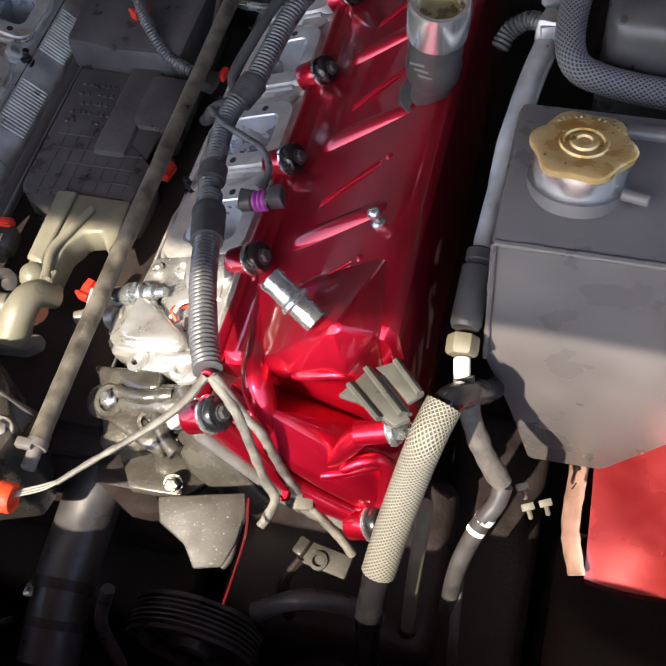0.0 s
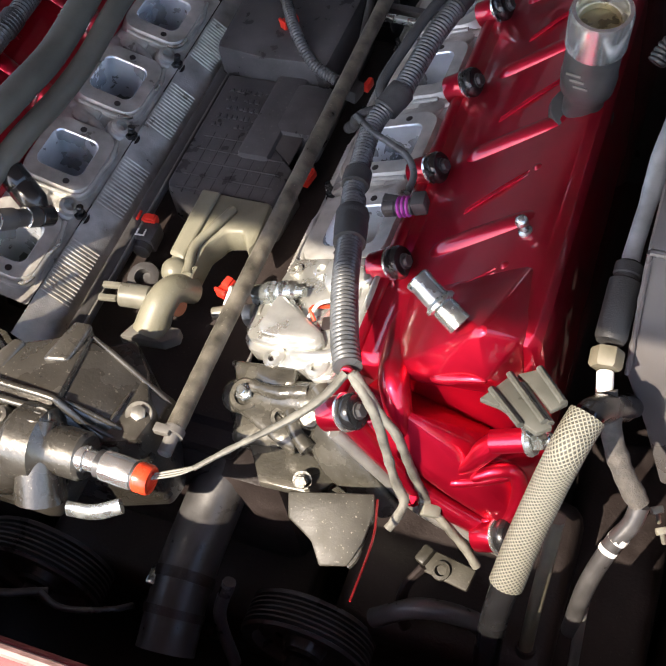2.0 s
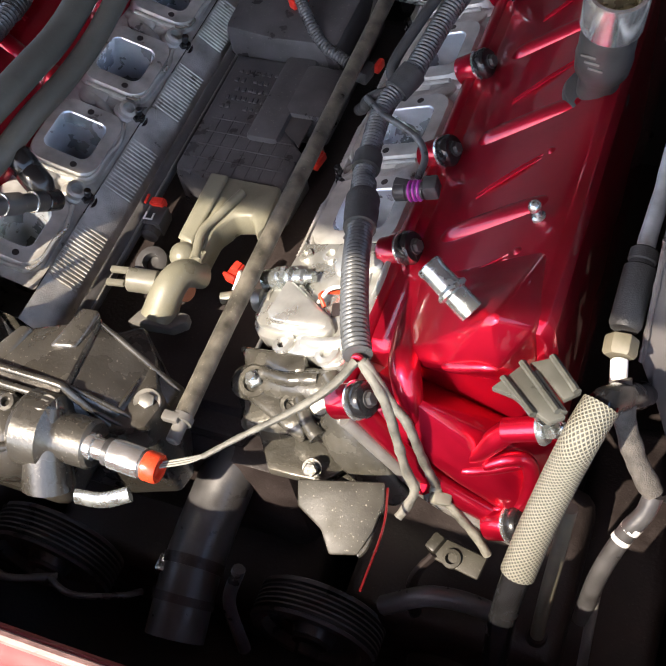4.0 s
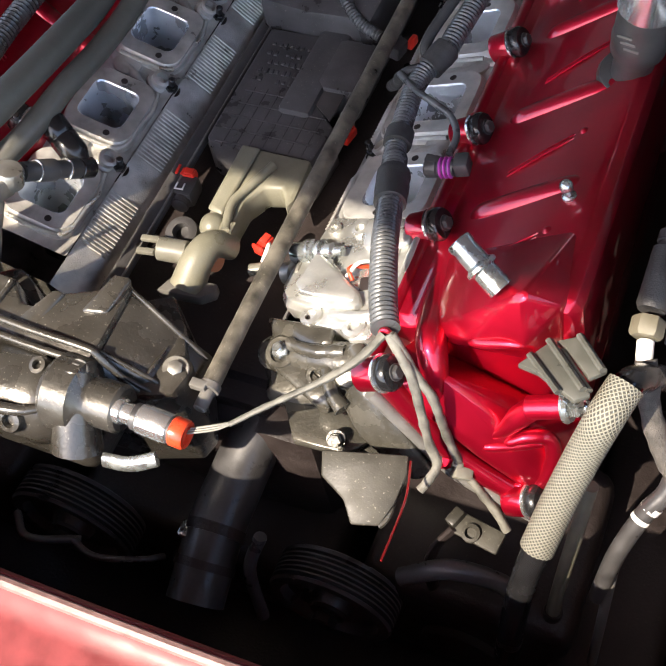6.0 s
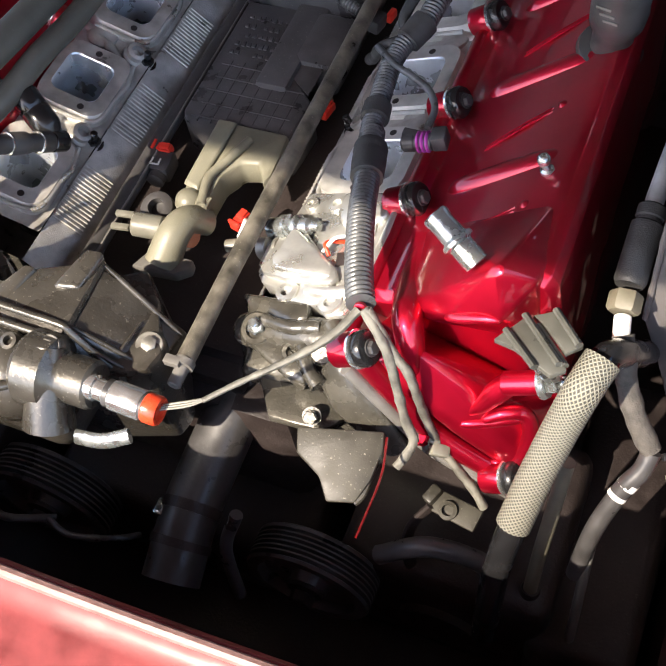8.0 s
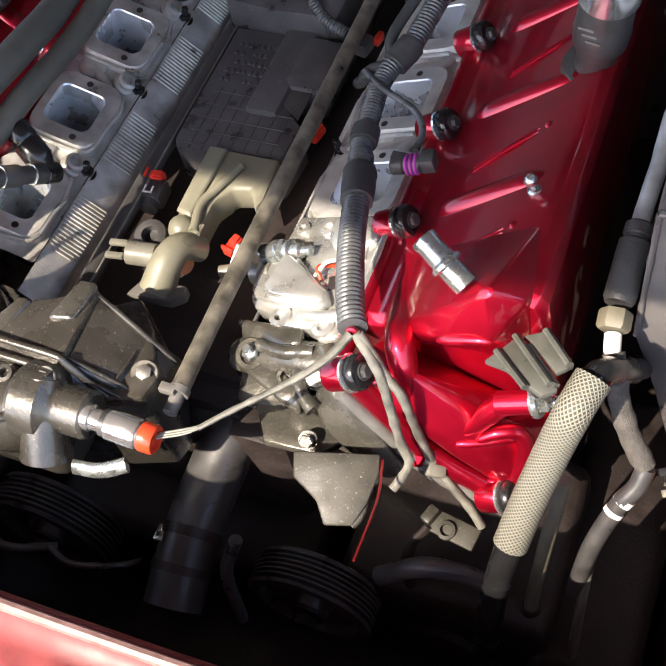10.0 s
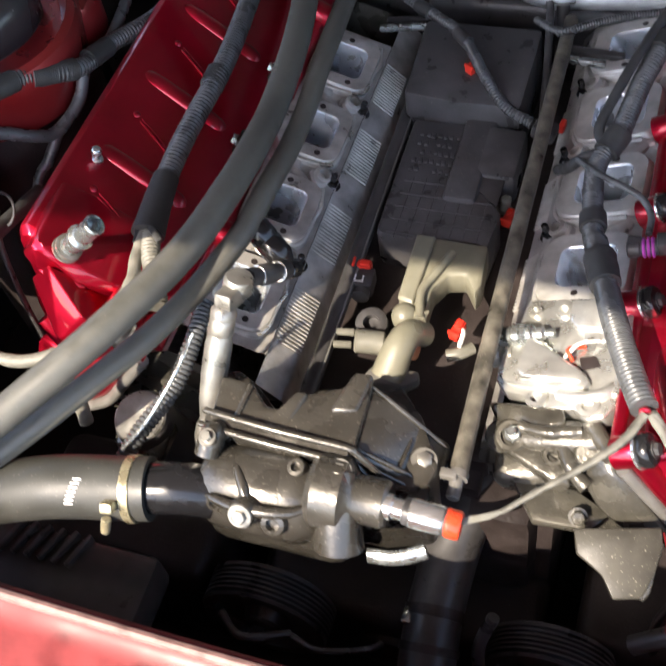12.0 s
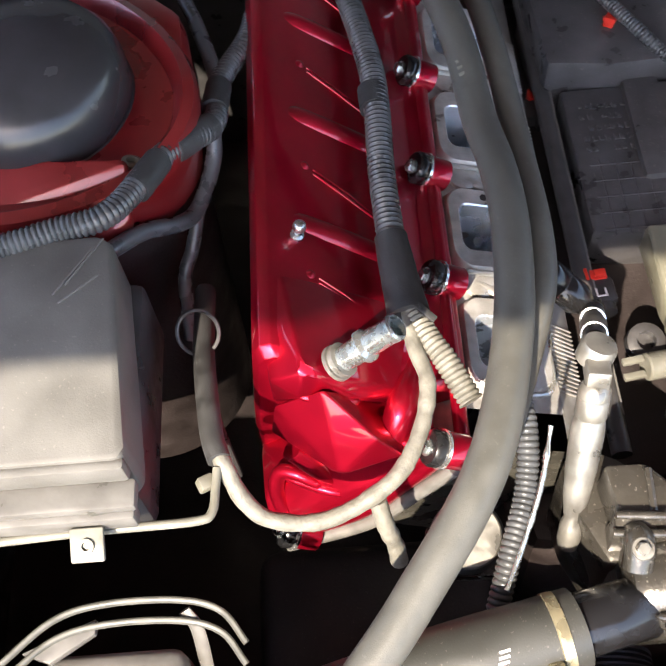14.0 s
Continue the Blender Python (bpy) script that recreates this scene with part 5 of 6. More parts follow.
skirt = lathe(nc, (0, 0.225, 0.974), [(0.0285, 0.001), (0.0308, 0.003), (0.0315, 0.024), (0.0305, 0.029)], 40)
cap = part("cap", skirt, CHROME, tk, "gold pressure cap with bright steel skirt")
ring = []
for z, k in ((0.026, 0.995), (0.0275, 1.0), (0.0305, 0.995), (0.0315, 0.96)):
    row = []
    for i in range(72):
        a = 2 * math.pi * i / 72
        r = (0.0335 + 0.0022 * math.cos(6 * a + 0.6)) * k
        row.append(nc + Vector((r * math.cos(a), r * math.sin(a), z)))
    ring.append(row)
for r, z in ((0.024, 0.0322), (0.0165, 0.0322), (0.0155, 0.0335), (0.0135, 0.0335), (0.0125, 0.0322), (0.0095, 0.0322), (0.0085, 0.0338), (0.0055, 0.0342), (0.0045, 0.0328), (0.0008, 0.0326)):
    ring.append([nc + Vector((r * math.cos(2 * math.pi * i / 72), r * math.sin(2 * math.pi * i / 72), z)) for i in range(72)])
part("cap_top", loft([[CT @ p for p in r] for r in ring]), GOLD, cap, "stamped yellow-zinc cap top")
for k in range(12):
    a = radians(40 + k * 8.5)
    if k == 5:
        continue
    part("stamped_mark", box(CT @ (nc + Vector((0.0275 * math.cos(a), 0.0275 * math.sin(a), 0.0322))), (0.0028, 0.0016, 0.0012), 0.0002, (-8, 0, math.degrees(a))), BRASS, cap)
part("side_stub", rod((0.487, -0.112, 0.139), (0.505, -0.116, 0.140), 0.0045), TANKBLACK, tk)
bh = thing("braided_hose", (0.46, 0.02, 0.11), "black braided hose bending behind the tank", "hose")
part("hose", sweep([(0.438, 0.12, 0.14), (0.434, 0.06, 0.128), (0.440, 0.028, 0.122), (0.458, 0.016, 0.118), (0.51, 0.0114, 0.113), (0.62, 0.008, 0.11)], 0.0115, 24, 0.005), BRAIDBLACK, bh)
bb = thing("air_box", (0.56, 0.1, 0.05), "shaded black plastic housing behind the tank", "housing")
part("body", box((0.57, 0.12, 0.06), (0.22, 0.18, 0.20), 0.02, seg=3), BLACK, bb)
part("latch", box((0.470, 0.045, 0.145), (0.010, 0.005, 0.012), 0.001, (0, 20, 0)), LIGHTGREY, bb)

# ---------------- right front wing ----------------
fw = thing("front_wing", (0.6, -0.35, -0.15), "glossy red front wing panel in sun with pale edge", "body panel")
rings = []
for k in range(14):
    f = k / 13
    x = 0.510 + 0.23 * f
    row = []
    for j in range(12):
        g2 = j / 11
        y = -0.075 - (0.160 + 0.024 * f) * g2
        z = -0.190 + 0.05 * f - 0.045 * g2 ** 1.2 + 0.012 * math.sin(7 * f + 3.5 * g2)
        row.append(Vector((x + 0.012 * g2 * (1 - f), y, z)))
    rings.append(row + [p + Vector((0.002, 0, -0.012)) for p in reversed(row)])
part("panel", loft(rings), BODYRED, fw)
part("edge_strip", sweep([(0.503, -0.085, -0.190), (0.503, -0.140, -0.201), (0.503, -0.198, -0.216), (0.515, -0.236, -0.232)], lambda d: 0.0135 - 0.02 * d, 14, 0.006, flat=0.25, wobble=0.12), EDGEBEIGE, fw, "pale weathered edge strip")
for k in range(4):
    part("stamped_mark", box((0.500 + 0.0022 * k, -0.165 + 0.0040 * k, -0.2035 + 0.001 * k), (0.0045, 0.0014, 0.0012), 0.0003, (0, 0, 60)), DARK, fw)
for p in ((0.455, -0.222, -0.10), (0.462, -0.236, -0.105), (0.475, -0.232, -0.10)):
    cf = thing("clip", p, "small pale plastic clip catching the sun", "clip", "small clips")
    part("body", join(box(p, (0.010, 0.006, 0.005), 0.001, (20, 10, 30)), rod(p, (p[0] + 0.004, p[1], p[2] - 0.02), 0.002)), LIGHTGREY, cf)
ss = thing("side_shroud", (0.5, -0.25, -0.4), "dark plastic shroud beside the radiator", "shroud")
part("side_panel", box((0.43, -0.2, -0.40), (0.10, 0.30, 0.22), 0.02, seg=3), DARK, ss)
part("lower_panel", box((0.62, -0.3, -0.41), (0.26, 0.3, 0.2), 0.03), DARK, ss)

# ---------------- left side: big hoses, conduits, loom ----------------
ha = thing("heater_hose", (-0.2, -0.1, 0.05), "thick dusty black rubber hose arching over the head, front half sunlit", "hose", "paired hoses")
part("hose", sweep([(-0.36, -0.50, 0.035), (-0.30, -0.428, 0.058), (-0.256, -0.376, 0.074), (-0.202, -0.299, 0.092), (-0.172, -0.204, 0.084), (-0.1605, -0.120, 0.080), (-0.160, -0.055, 0.072), (-0.1665, 0.012, 0.060), (-0.174, 0.10, 0.062), (-0.196, 0.20, 0.055), (-0.235, 0.29, 0.035), (-0.30, 0.40, 0.02)], 0.0142, 26, 0.008, wobble=0.01), RUBBER, ha)
for k in range(3):
    part("mark", box((-0.176 - 0.0006 * k, 0.047 + 0.007 * k, 0.0725), (0.0045, 0.003, 0.0012), 0.0003, (0, -20, 10)), LIGHTGREY, ha, "pale printed mark")
hb = thing("heater_hose", (-0.16, -0.1, 0.03), "second thick black rubber hose running beside the first", "hose", "paired hoses")
part("hose", sweep([(-0.36, -0.475, -0.005), (-0.302, -0.415, 0.014), (-0.256, -0.366, 0.030), (-0.231, -0.336, 0.039), (-0.207, -0.303, 0.045), (-0.184, -0.263, 0.047), (-0.160, -0.205, 0.050), (-0.141, -0.150, 0.058), (-0.1365, -0.10, 0.060), (-0.1365, -0.04, 0.052), (-0.1385, 0.020, 0.049), (-0.143, 0.09, 0.052), (-0.150, 0.17, 0.045), (-0.165, 0.27, 0.02), (-0.18, 0.40, -0.01)], 0.0108, 24, 0.008, wobble=0.01), RUBBER, hb)

lc = thing("wiring_harness", (-0.25, 0, 0.04), "ribbed conduit on the red cover splitting into pale looms", "wiring harness")
cpts = [(-0.273, 0.250, 0.030), (-0.2704, 0.2326, 0.034), (-0.2478, 0.0844, 0.048), (-0.2476, -0.0268, 0.048), (-0.2455, -0.090, 0.046)]
part("conduit", sweep(cpts, 0.0112, 18, corr=0.0019, pitch=0.0046), CONDUIT, lc)
part("end_fitting", lathe((-0.2715, 0.236, 0.033), (-0.02, 0.9, -0.1), [(0.0115, 0), (0.0125, 0.003), (0.0125, 0.012), (0.0095, 0.020), (0.005, 0.023)], 22), LIGHTGREY, lc, "pale end fitting")
part("tape_wrap", sweep([(-0.2485, 0.062, 0.048), (-0.2478, 0.040, 0.048)], 0.0125, 16, 0.002, wobble=0.04), TAPE, lc)
part("tape_wrap", sweep([(-0.2456, -0.088, 0.046), (-0.243, -0.115, 0.044), (-0.2381, -0.155, 0.040)], lambda d: 0.0125 + 0.05 * d, 18, 0.002, wobble=0.05), TAPE, lc, "black heat-shrink splitter")
part("conduit", sweep([(-0.236, -0.150, 0.041), (-0.226, -0.176, 0.041), (-0.2141, -0.1965, 0.038), (-0.20, -0.225, 0.03)], 0.0095, 16, corr=0.0016, pitch=0.0042), WHITETAPE, lc)
part("pale_loom", sweep([(-0.241, -0.152, 0.041), (-0.236, -0.185, 0.042), (-0.230, -0.2142, 0.040), (-0.240, -0.250, 0.033), (-0.2620, -0.279, 0.025), (-0.3065, -0.2997, 0.018), (-0.345, -0.300, 0.026), (-0.3625, -0.289, 0.040), (-0.372, -0.272, 0.053), (-0.3769, -0.262, 0.058)], 0.0062, 14, 0.003, wobble=0.14), WHITETAPE, lc, "pale taped loom in a hanging loop")
part("dark_sleeve", sweep([(-0.3765, -0.266, 0.057), (-0.382, -0.245, 0.055), (-0.388, -0.20, 0.045), (-0.392, -0.165, 0.032), (-0.395, -0.10, 0.01)], 0.0082, 14, 0.004), TAPE, lc)
part("loom_tail", sweep([(-0.272, -0.288, 0.016), (-0.268, -0.300, -0.002), (-0.262, -0.306, -0.03), (-0.260, -0.312, -0.05)], 0.0065, 12, 0.003, wobble=0.15), WHITETAPE, lc)
part("tape_fray", join(box((-0.242, -0.160, 0.044), (0.012, 0.018, 0.003), 0.001, (10, 20, 15)), box((-0.226, -0.160, 0.050), (0.018, 0.006, 0.003), 0.001, (0, 20, -40))), TAPE, lc)

ds = thing("dipstick", (-0.394, -0.17, 0.0), "black wire dipstick with a looped ring handle", "dipstick")
R0 = Vector((-0.394, -0.158, 0.045))
part("ring", sweep([R0 + Vector((0.0155 * math.cos(a), 0.012 * math.sin(a), 0.012 * math.sin(a))) for a in np.linspace(-math.pi / 2, 1.5 * math.pi, 17)], 0.0016, 8, 0.003), BLACK, ds, "glossy black wire ring")
part("stem", sweep([R0 + Vector((0, -0.012, -0.012)), R0 + Vector((0.0, -0.022, -0.03)), R0 + Vector((0.001, -0.033, -0.095)), R0 + Vector((0.004, -0.04, -0.18))], 0.003, 8, 0.006), BLACK, ds)

arm = thing("wing_harness", (-0.42, -0.03, 0.08), "black conduit harness branching across to the red wing", "wiring harness")
part("conduit", sweep([(-0.53, -0.125, 0.122), (-0.4829, -0.1118, 0.121), (-0.443, -0.0981, 0.120), (-0.4108, -0.0356, 0.102), (-0.3776, 0.0101, 0.080), (-0.376, 0.0698, 0.062), (-0.3535, 0.1269, 0.052), (-0.346, 0.1593, 0.05), (-0.34, 0.21, 0.045)], 0.0098, 16, corr=0.0015, pitch=0.0042), CONDUIT, arm)
for a, b in (((-0.428, -0.074, 0.112), (-0.414, -0.042, 0.104)), ((-0.405, -0.028, 0.098), (-0.379, 0.008, 0.081)), ((-0.3775, 0.030, 0.074), (-0.3755, 0.066, 0.063))):
    part("tape_wrap", sweep([a, (Vector(a) + Vector(b)) / 2 , b], 0.0112, 14, 0.003, wobble=0.05), TAPE, arm)
part("branch", sweep([(-0.378, 0.075, 0.062), (-0.3809, 0.0916, 0.060), (-0.392, 0.135, 0.054), (-0.4031, 0.1717, 0.05), (-0.42, 0.21, 0.05), (-0.445, 0.228, 0.05)], 0.0066, 12, 0.004), CONDUIT, arm)
part("branch", sweep([(-0.379, 0.02, 0.072), (-0.3825, 0.0, 0.048), (-0.3973, -0.0332, 0.032), (-0.41, -0.055, 0.042), (-0.4342, -0.0735, 0.060), (-0.458, -0.1038, 0.078), (-0.50, -0.13, 0.08)], 0.0068, 12, 0.004), CONDUIT, arm)
part("branch", sweep([(-0.397, -0.034, 0.032), (-0.406, -0.058, 0.01), (-0.4147, -0.0758, -0.005), (-0.42, -0.10, -0.06)], 0.0058, 12, 0.004), CONDUIT, arm)

# strut tower with its black dome, red wing
tw = thing("strut_tower", (-0.5, 0.02, -0.1), "glossy red painted strut tower with rolled rim", "body panel")
TCN = Vector((-0.515, 0.030, 0))
rings = []
for k, (r, z) in enumerate(((0.120, 0.040), (0.122, 0.055), (0.124, 0.070), (0.126, 0.085), (0.127, 0.100), (0.124, 0.108), (0.116, 0.112), (0.111, 0.107), (0.106, 0.098), (0.085, 0.096), (0.02, 0.097))):
    rings.append([TCN + Vector(((r + 0.006 * math.cos(3 * a + 1)) * math.cos(a), (r + 0.006 * math.cos(3 * a + 1)) * math.sin(a) * 1.02, z)) for a in np.linspace(0, 2 * math.pi, 49)[:-1]])
part("tower", loft(rings), BODYRED, tw)
# Lower wall goes dark instead of red, standing in for shade there.
part("lower_wall", lathe((-0.515, 0.030, -0.36), (0, 0, 1), [(0.108, 0), (0.112, 0.20), (0.119, 0.405)], 48), DARK, tw, "lower wall coloured dark for the shade below the tower")
part("shelf", hull([(-0.74, -0.012, 0.106), (-0.60, -0.026, 0.110), (-0.5228, -0.030, 0.113), (-0.434, -0.045, 0.115), (-0.74, -0.105, 0.062), (-0.50, -0.105, 0.062), (-0.438, -0.078, 0.080), (-0.74, -0.012, 0.0), (-0.45, -0.045, 0.0), (-0.74, -0.10, 0.0), (-0.50, -0.10, 0.0)], 0.004, 3), BODYRED, tw)
part("rear_gusset", prism([(-0.42, 0.06), (-0.396, 0.08), (-0.400, 0.12), (-0.43, 0.15), (-0.50, 0.155)], 0.02, 0.100, 0.012), BODYRED, tw)
dm = thing("dust_cover", (-0.51, 0.03, 0.1), "satin black domed cover on the strut tower", "cover")
part("dome", lathe((-0.518, 0.038, 0.097), (0, 0, 1), [(0.078, -0.012), (0.080, 0.0), (0.080, 0.020), (0.077, 0.033), (0.068, 0.046), (0.050, 0.056), (0.028, 0.062), (0.003, 0.064)], 56), DOMEBLACK, dm)
part("rim", lathe((-0.518, 0.038, 0.086), (0, 0, 1), [(0.080, 0), (0.084, 0.002), (0.084, 0.008), (0.0805, 0.011)], 56), DOMEBLACK, dm)
sb = thing("stud", (-0.44, -0.04, 0.09), "pale plastic stud cap standing on the wing seam", "stud")
part("body", lathe((-0.4445, -0.046, 0.075), (0.35, 0.25, 0.9), [(0.0095, 0), (0.0105, 0.008), (0.0085, 0.022), (0.0082, 0.030), (0.005, 0.031), (0.004, 0.027)], 22), LIGHTGREY, sb)

# fuse box on its tray
fb = thing("fuse_box", (-0.52, -0.2, 0.0), "dusty black plastic fuse box on a clipped tray", "fuse box")
part("lid", prism([(-0.64, -0.288), (-0.428, -0.288), (-0.424, -0.280), (-0.440, -0.125), (-0.45, -0.118), (-0.64, -0.118)], 0.060, 0.122, 0.006), DUSTYLID, fb)
part("lid_lip", box((-0.532, -0.289, 0.108), (0.214, 0.010, 0.022), 0.004), DUSTYLID, fb)
part("base", box((-0.532, -0.205, 0.03), (0.205, 0.165, 0.075), 0.008), BLACK, fb)
part("tray", box((-0.53, -0.300, 0.092), (0.215, 0.020, 0.010), 0.003), MIDGREY, fb, "grey tray edge")
part("tray", box((-0.53, -0.308, 0.078), (0.21, 0.012, 0.018), 0.003), MIDGREY, fb, "grey tray edge")
part("tab", join(box((-0.457, -0.325, 0.076), (0.022, 0.022, 0.004), 0.0015, (25, 0, 0)), lathe((-0.457, -0.326, 0.0765), (0, -0.4, 0.9), [(0.005, 0), (0.005, 0.0032), (0.0028, 0.0034), (0.0028, 0)], 16)), LIGHTGREY, fb, "pale tab with a round hole")
part("clip", box((-0.442, -0.304, 0.090), (0.026, 0.010, 0.010), 0.002, (0, 0, 8)), CLIPGREY, fb)
part("clip", box((-0.486, -0.304, 0.090), (0.020, 0.010, 0.010), 0.002), BLACK, fb)
for k, (a, b) in enumerate((((-0.478, -0.165), (-0.452, -0.128)), ((-0.474, -0.172), (-0.448, -0.152)), ((-0.470, -0.158), (-0.446, -0.122)))):
    part("moulded_mark", box(((a[0] + b[0]) / 2, (a[1] + b[1]) / 2, 0.1225), (math.dist(a, b), 0.0016, 0.0012), 0.0004, (0, 0, math.degrees(math.atan2(b[1] - a[1], b[0] - a[0])))), MIDGREY, fb)
rd = thing("support_rod", (-0.43, -0.31, 0.06), "thin pale bent support rod carrying the loom", "rod")
part("rod", sweep([(-0.53, -0.317, 0.070), (-0.45, -0.312, 0.065), (-0.392, -0.309, 0.060), (-0.381, -0.303, 0.058), (-0.379, -0.285, 0.056), (-0.3775, -0.272, 0.058)], 0.0032, 10, 0.003), LIGHTGREY, rd)
part("tie", box((-0.386, -0.280, 0.052), (0.012, 0.010, 0.010), 0.002, (10, 20, 30)), LIGHTGREY, rd)
lbk = thing("headlamp_bracket", (-0.45, -0.36, 0.0), "bent grey steel bracket at the front corner", "bracket")
for d in (0.0, 0.014):
    part("bar", sweep([(-0.535, -0.378 - d, 0.0), (-0.50, -0.352 - d, 0.004), (-0.465, -0.343 - d, 0.004), (-0.415, -0.343 - d, 0.002), (-0.385, -0.352 - d, 0.0), (-0.368, -0.374 - d, -0.004)], 0.0026, 10, 0.004, flat=0.7), CLIPGREY, lbk)
part("foot", prism([(-0.52, -0.372), (-0.47, -0.352), (-0.47, -0.362), (-0.50, -0.380)], -0.004, 0.003, 0.001), MIDGREY, lbk)
part("leg", sweep([(-0.41, -0.350, 0.0), (-0.402, -0.362, -0.01), (-0.40, -0.39, -0.05)], 0.006, 10, 0.004, flat=0.5), MIDGREY, lbk)
part("panel", box((-0.46, -0.40, -0.04), (0.10, 0.06, 0.06), 0.012, seg=3), MIDGREY, lbk)

# ---------------- ratchet in the front port ----------------
rt = thing("socket_wrench", (-0.12, -0.23, 0.05), "steel ratchet with universal joint and black socket lying across the head", "wrench")
S0, S1 = Vector((-0.135, -0.134, 0.049)), Vector((-0.104, -0.150, 0.022))
part("socket", lathe(S0, S1 - S0, [(0.0085, 0.004), (0.0085, -0.001), (0.0118, -0.002), (0.0128, 0.000), (0.0128, 0.014), (0.0122, 0.0148), (0.0122, 0.0158), (0.0128, 0.0166), (0.0128, 0.034), (0.0108, 0.038), (0.008, 0.044)], 30), GLOSSBLACK, rt, "dark polished socket")
J0, J1 = Vector((-0.100, -0.152, 0.020)), Vector((-0.1150, -0.2080, 0.0700))
jd = (J1 - J0)
part("joint", join(lathe(J0, jd, [(0.0068, -0.008), (0.0094, -0.006), (0.0094, 0.008), (0.0068, 0.010)], 20), rod(J0 + Vector((-0.008, 0, -0.004)), J0 + Vector((0.009, 0, 0.003)), 0.0042)), GLOSSBLACK, rt, "dark universal joint")
part("extension", lathe(J0, jd, [(0.0078, 0.008), (0.0092, 0.010), (0.0092, 0.022), (0.0080, 0.0235), (0.0080, 0.036), (0.0098, 0.0375), (0.0098, 0.054), (0.0085, 0.056), (0.0085, 0.072)], 24), BLACK, rt, "black extension bar with turned rings")
for h in (0.0225, 0.0368, 0.0555):
    part("extension_ring", lathe(J0, jd, [(0.0084, h), (0.0096, h + 0.0004), (0.0096, h + 0.0012), (0.0084, h + 0.0016)], 24), CHROME, rt, "thin bright ring")
part("head", join(lathe((-0.1165, -0.2165, 0.073), (0.25, 0.25, 0.9), [(0.0100, -0.008), (0.0128, -0.006), (0.0128, 0.006), (0.0112, 0.009), (0.0050, 0.010)], 32), box((-0.1185, -0.231, 0.0735), (0.0165, 0.026, 0.017), 0.003, (-22, 0, -8))), SATINSTEEL, rt, "steel ratchet head with flat cheeks")
hd0, hd1 = Vector((-0.1210, -0.241, 0.0680)), Vector((-0.1389, -0.316, -0.0412))
part("handle", lathe(hd0, hd1 - hd0, [(0.0085, -0.004), (0.0112, 0.000), (0.0112, 0.006), (0.0104, 0.007), (0.0112, 0.009), (0.0112, 0.020), (0.0098, 0.022), (0.0110, 0.025), (0.0118, 0.034), (0.0112, 0.062), (0.0092, 0.086), (0.0070, 0.100), (0.0060, 0.104), (0.0082, 0.110), (0.0086, 0.122), (0.0070, 0.130), (0.004, 0.132)], 26), SATINSTEEL, rt, "satin steel handle")

# conduit and lead by the pump
cx = thing("cable", (-0.17, -0.27, 0.0), "ribbed black conduit with a frayed braided lead diving beside the pump", "cable")
part("conduit", sweep([(-0.165, -0.205, 0.02), (-0.162, -0.245, 0.015), (-0.168, -0.285, 0.0), (-0.185, -0.330, -0.01), (-0.20, -0.37, -0.03)], 0.0085, 16, corr=0.0015, pitch=0.0045), CONDUIT, cx)
part("braid", sweep([(-0.150, -0.255, 0.045), (-0.160, -0.290, 0.025), (-0.176, -0.325, 0.004), (-0.190, -0.352, -0.004)], 0.0019, 10, 0.003, wobble=0.5), ZINC, cx, "frayed bright braid")
th_ = thing("thermostat_housing", (-0.2, -0.31, -0.05), "dark grey cast housing with a bright rim under the hoses", "housing")
part("body", lathe((-0.208, -0.292, -0.07), (0.0, -0.25, 1), [(0.028, -0.06), (0.028, 0.02), (0.025, 0.028), (0.017, 0.029), (0.015, 0.012)], 32), PLASTIC, th_)
part("flange", hull([(-0.240, -0.286, -0.052), (-0.178, -0.290, -0.052), (-0.232, -0.322, -0.062), (-0.184, -0.324, -0.062), (-0.24, -0.286, -0.07), (-0.178, -0.290, -0.07), (-0.232, -0.322, -0.08), (-0.184, -0.324, -0.08)], 0.005, 3), OILY, th_)
part("rim", lathe((-0.208, -0.2985, -0.044), (0.0, -0.25, 1), [(0.0235, 0), (0.0250, 0.002), (0.0235, 0.004)], 32), SATINSTEEL, th_)

# upper coolant hose with worm clamp, fan shroud
uh = thing("silicone_hose", (-0.23, -0.40, -0.03), "wide grey silicone coolant hose with white print and a worm clamp", "hose")
part("hose", sweep([(-0.36, -0.425, -0.035), (-0.3004, -0.412, -0.022), (-0.2324, -0.398, -0.003), (-0.1702, -0.386, 0.0), (-0.148, -0.381, 0.0)], 0.0268, 36, 0.006), SILICONE, uh)
part("outlet", sweep([(-0.150, -0.381, 0.0), (-0.125, -0.375, 0.0), (-0.10, -0.368, -0.010)], 0.0215, 30, 0.005), GLOSSBLACK, uh)
cax = Vector((0.075, 0.015, 0.002)).normalized()
part("clamp_band", lathe(Vector((-0.166, -0.3855, 0.0)), cax, [(0.0270, 0), (0.0282, 0.0005), (0.0282, 0.0080), (0.0270, 0.0085)], 40), BRASS, uh, "yellowish worm clamp band")
part("clamp_screw", join(box((-0.168, -0.410, 0.0165), (0.011, 0.018, 0.009), 0.002, (-45, 0, 10)), rod((-0.171, -0.417, 0.006), (-0.173, -0.424, -0.006), 0.0042)), BRASS, uh, "clamp screw housing")
for k in range(7):
    f = k / 6
    a = radians(12 + 46 * f)
    c = Vector((-0.200 - 0.004 * f, -0.3925 - 0.0270 * math.sin(a), -0.001 + 0.0270 * math.cos(a)))
    part("print_bar", box(c, (0.0075, 0.0018, 0.0010), 0.0003, (math.degrees(a), 0, 12)), WHITE, uh, "white printed bar")
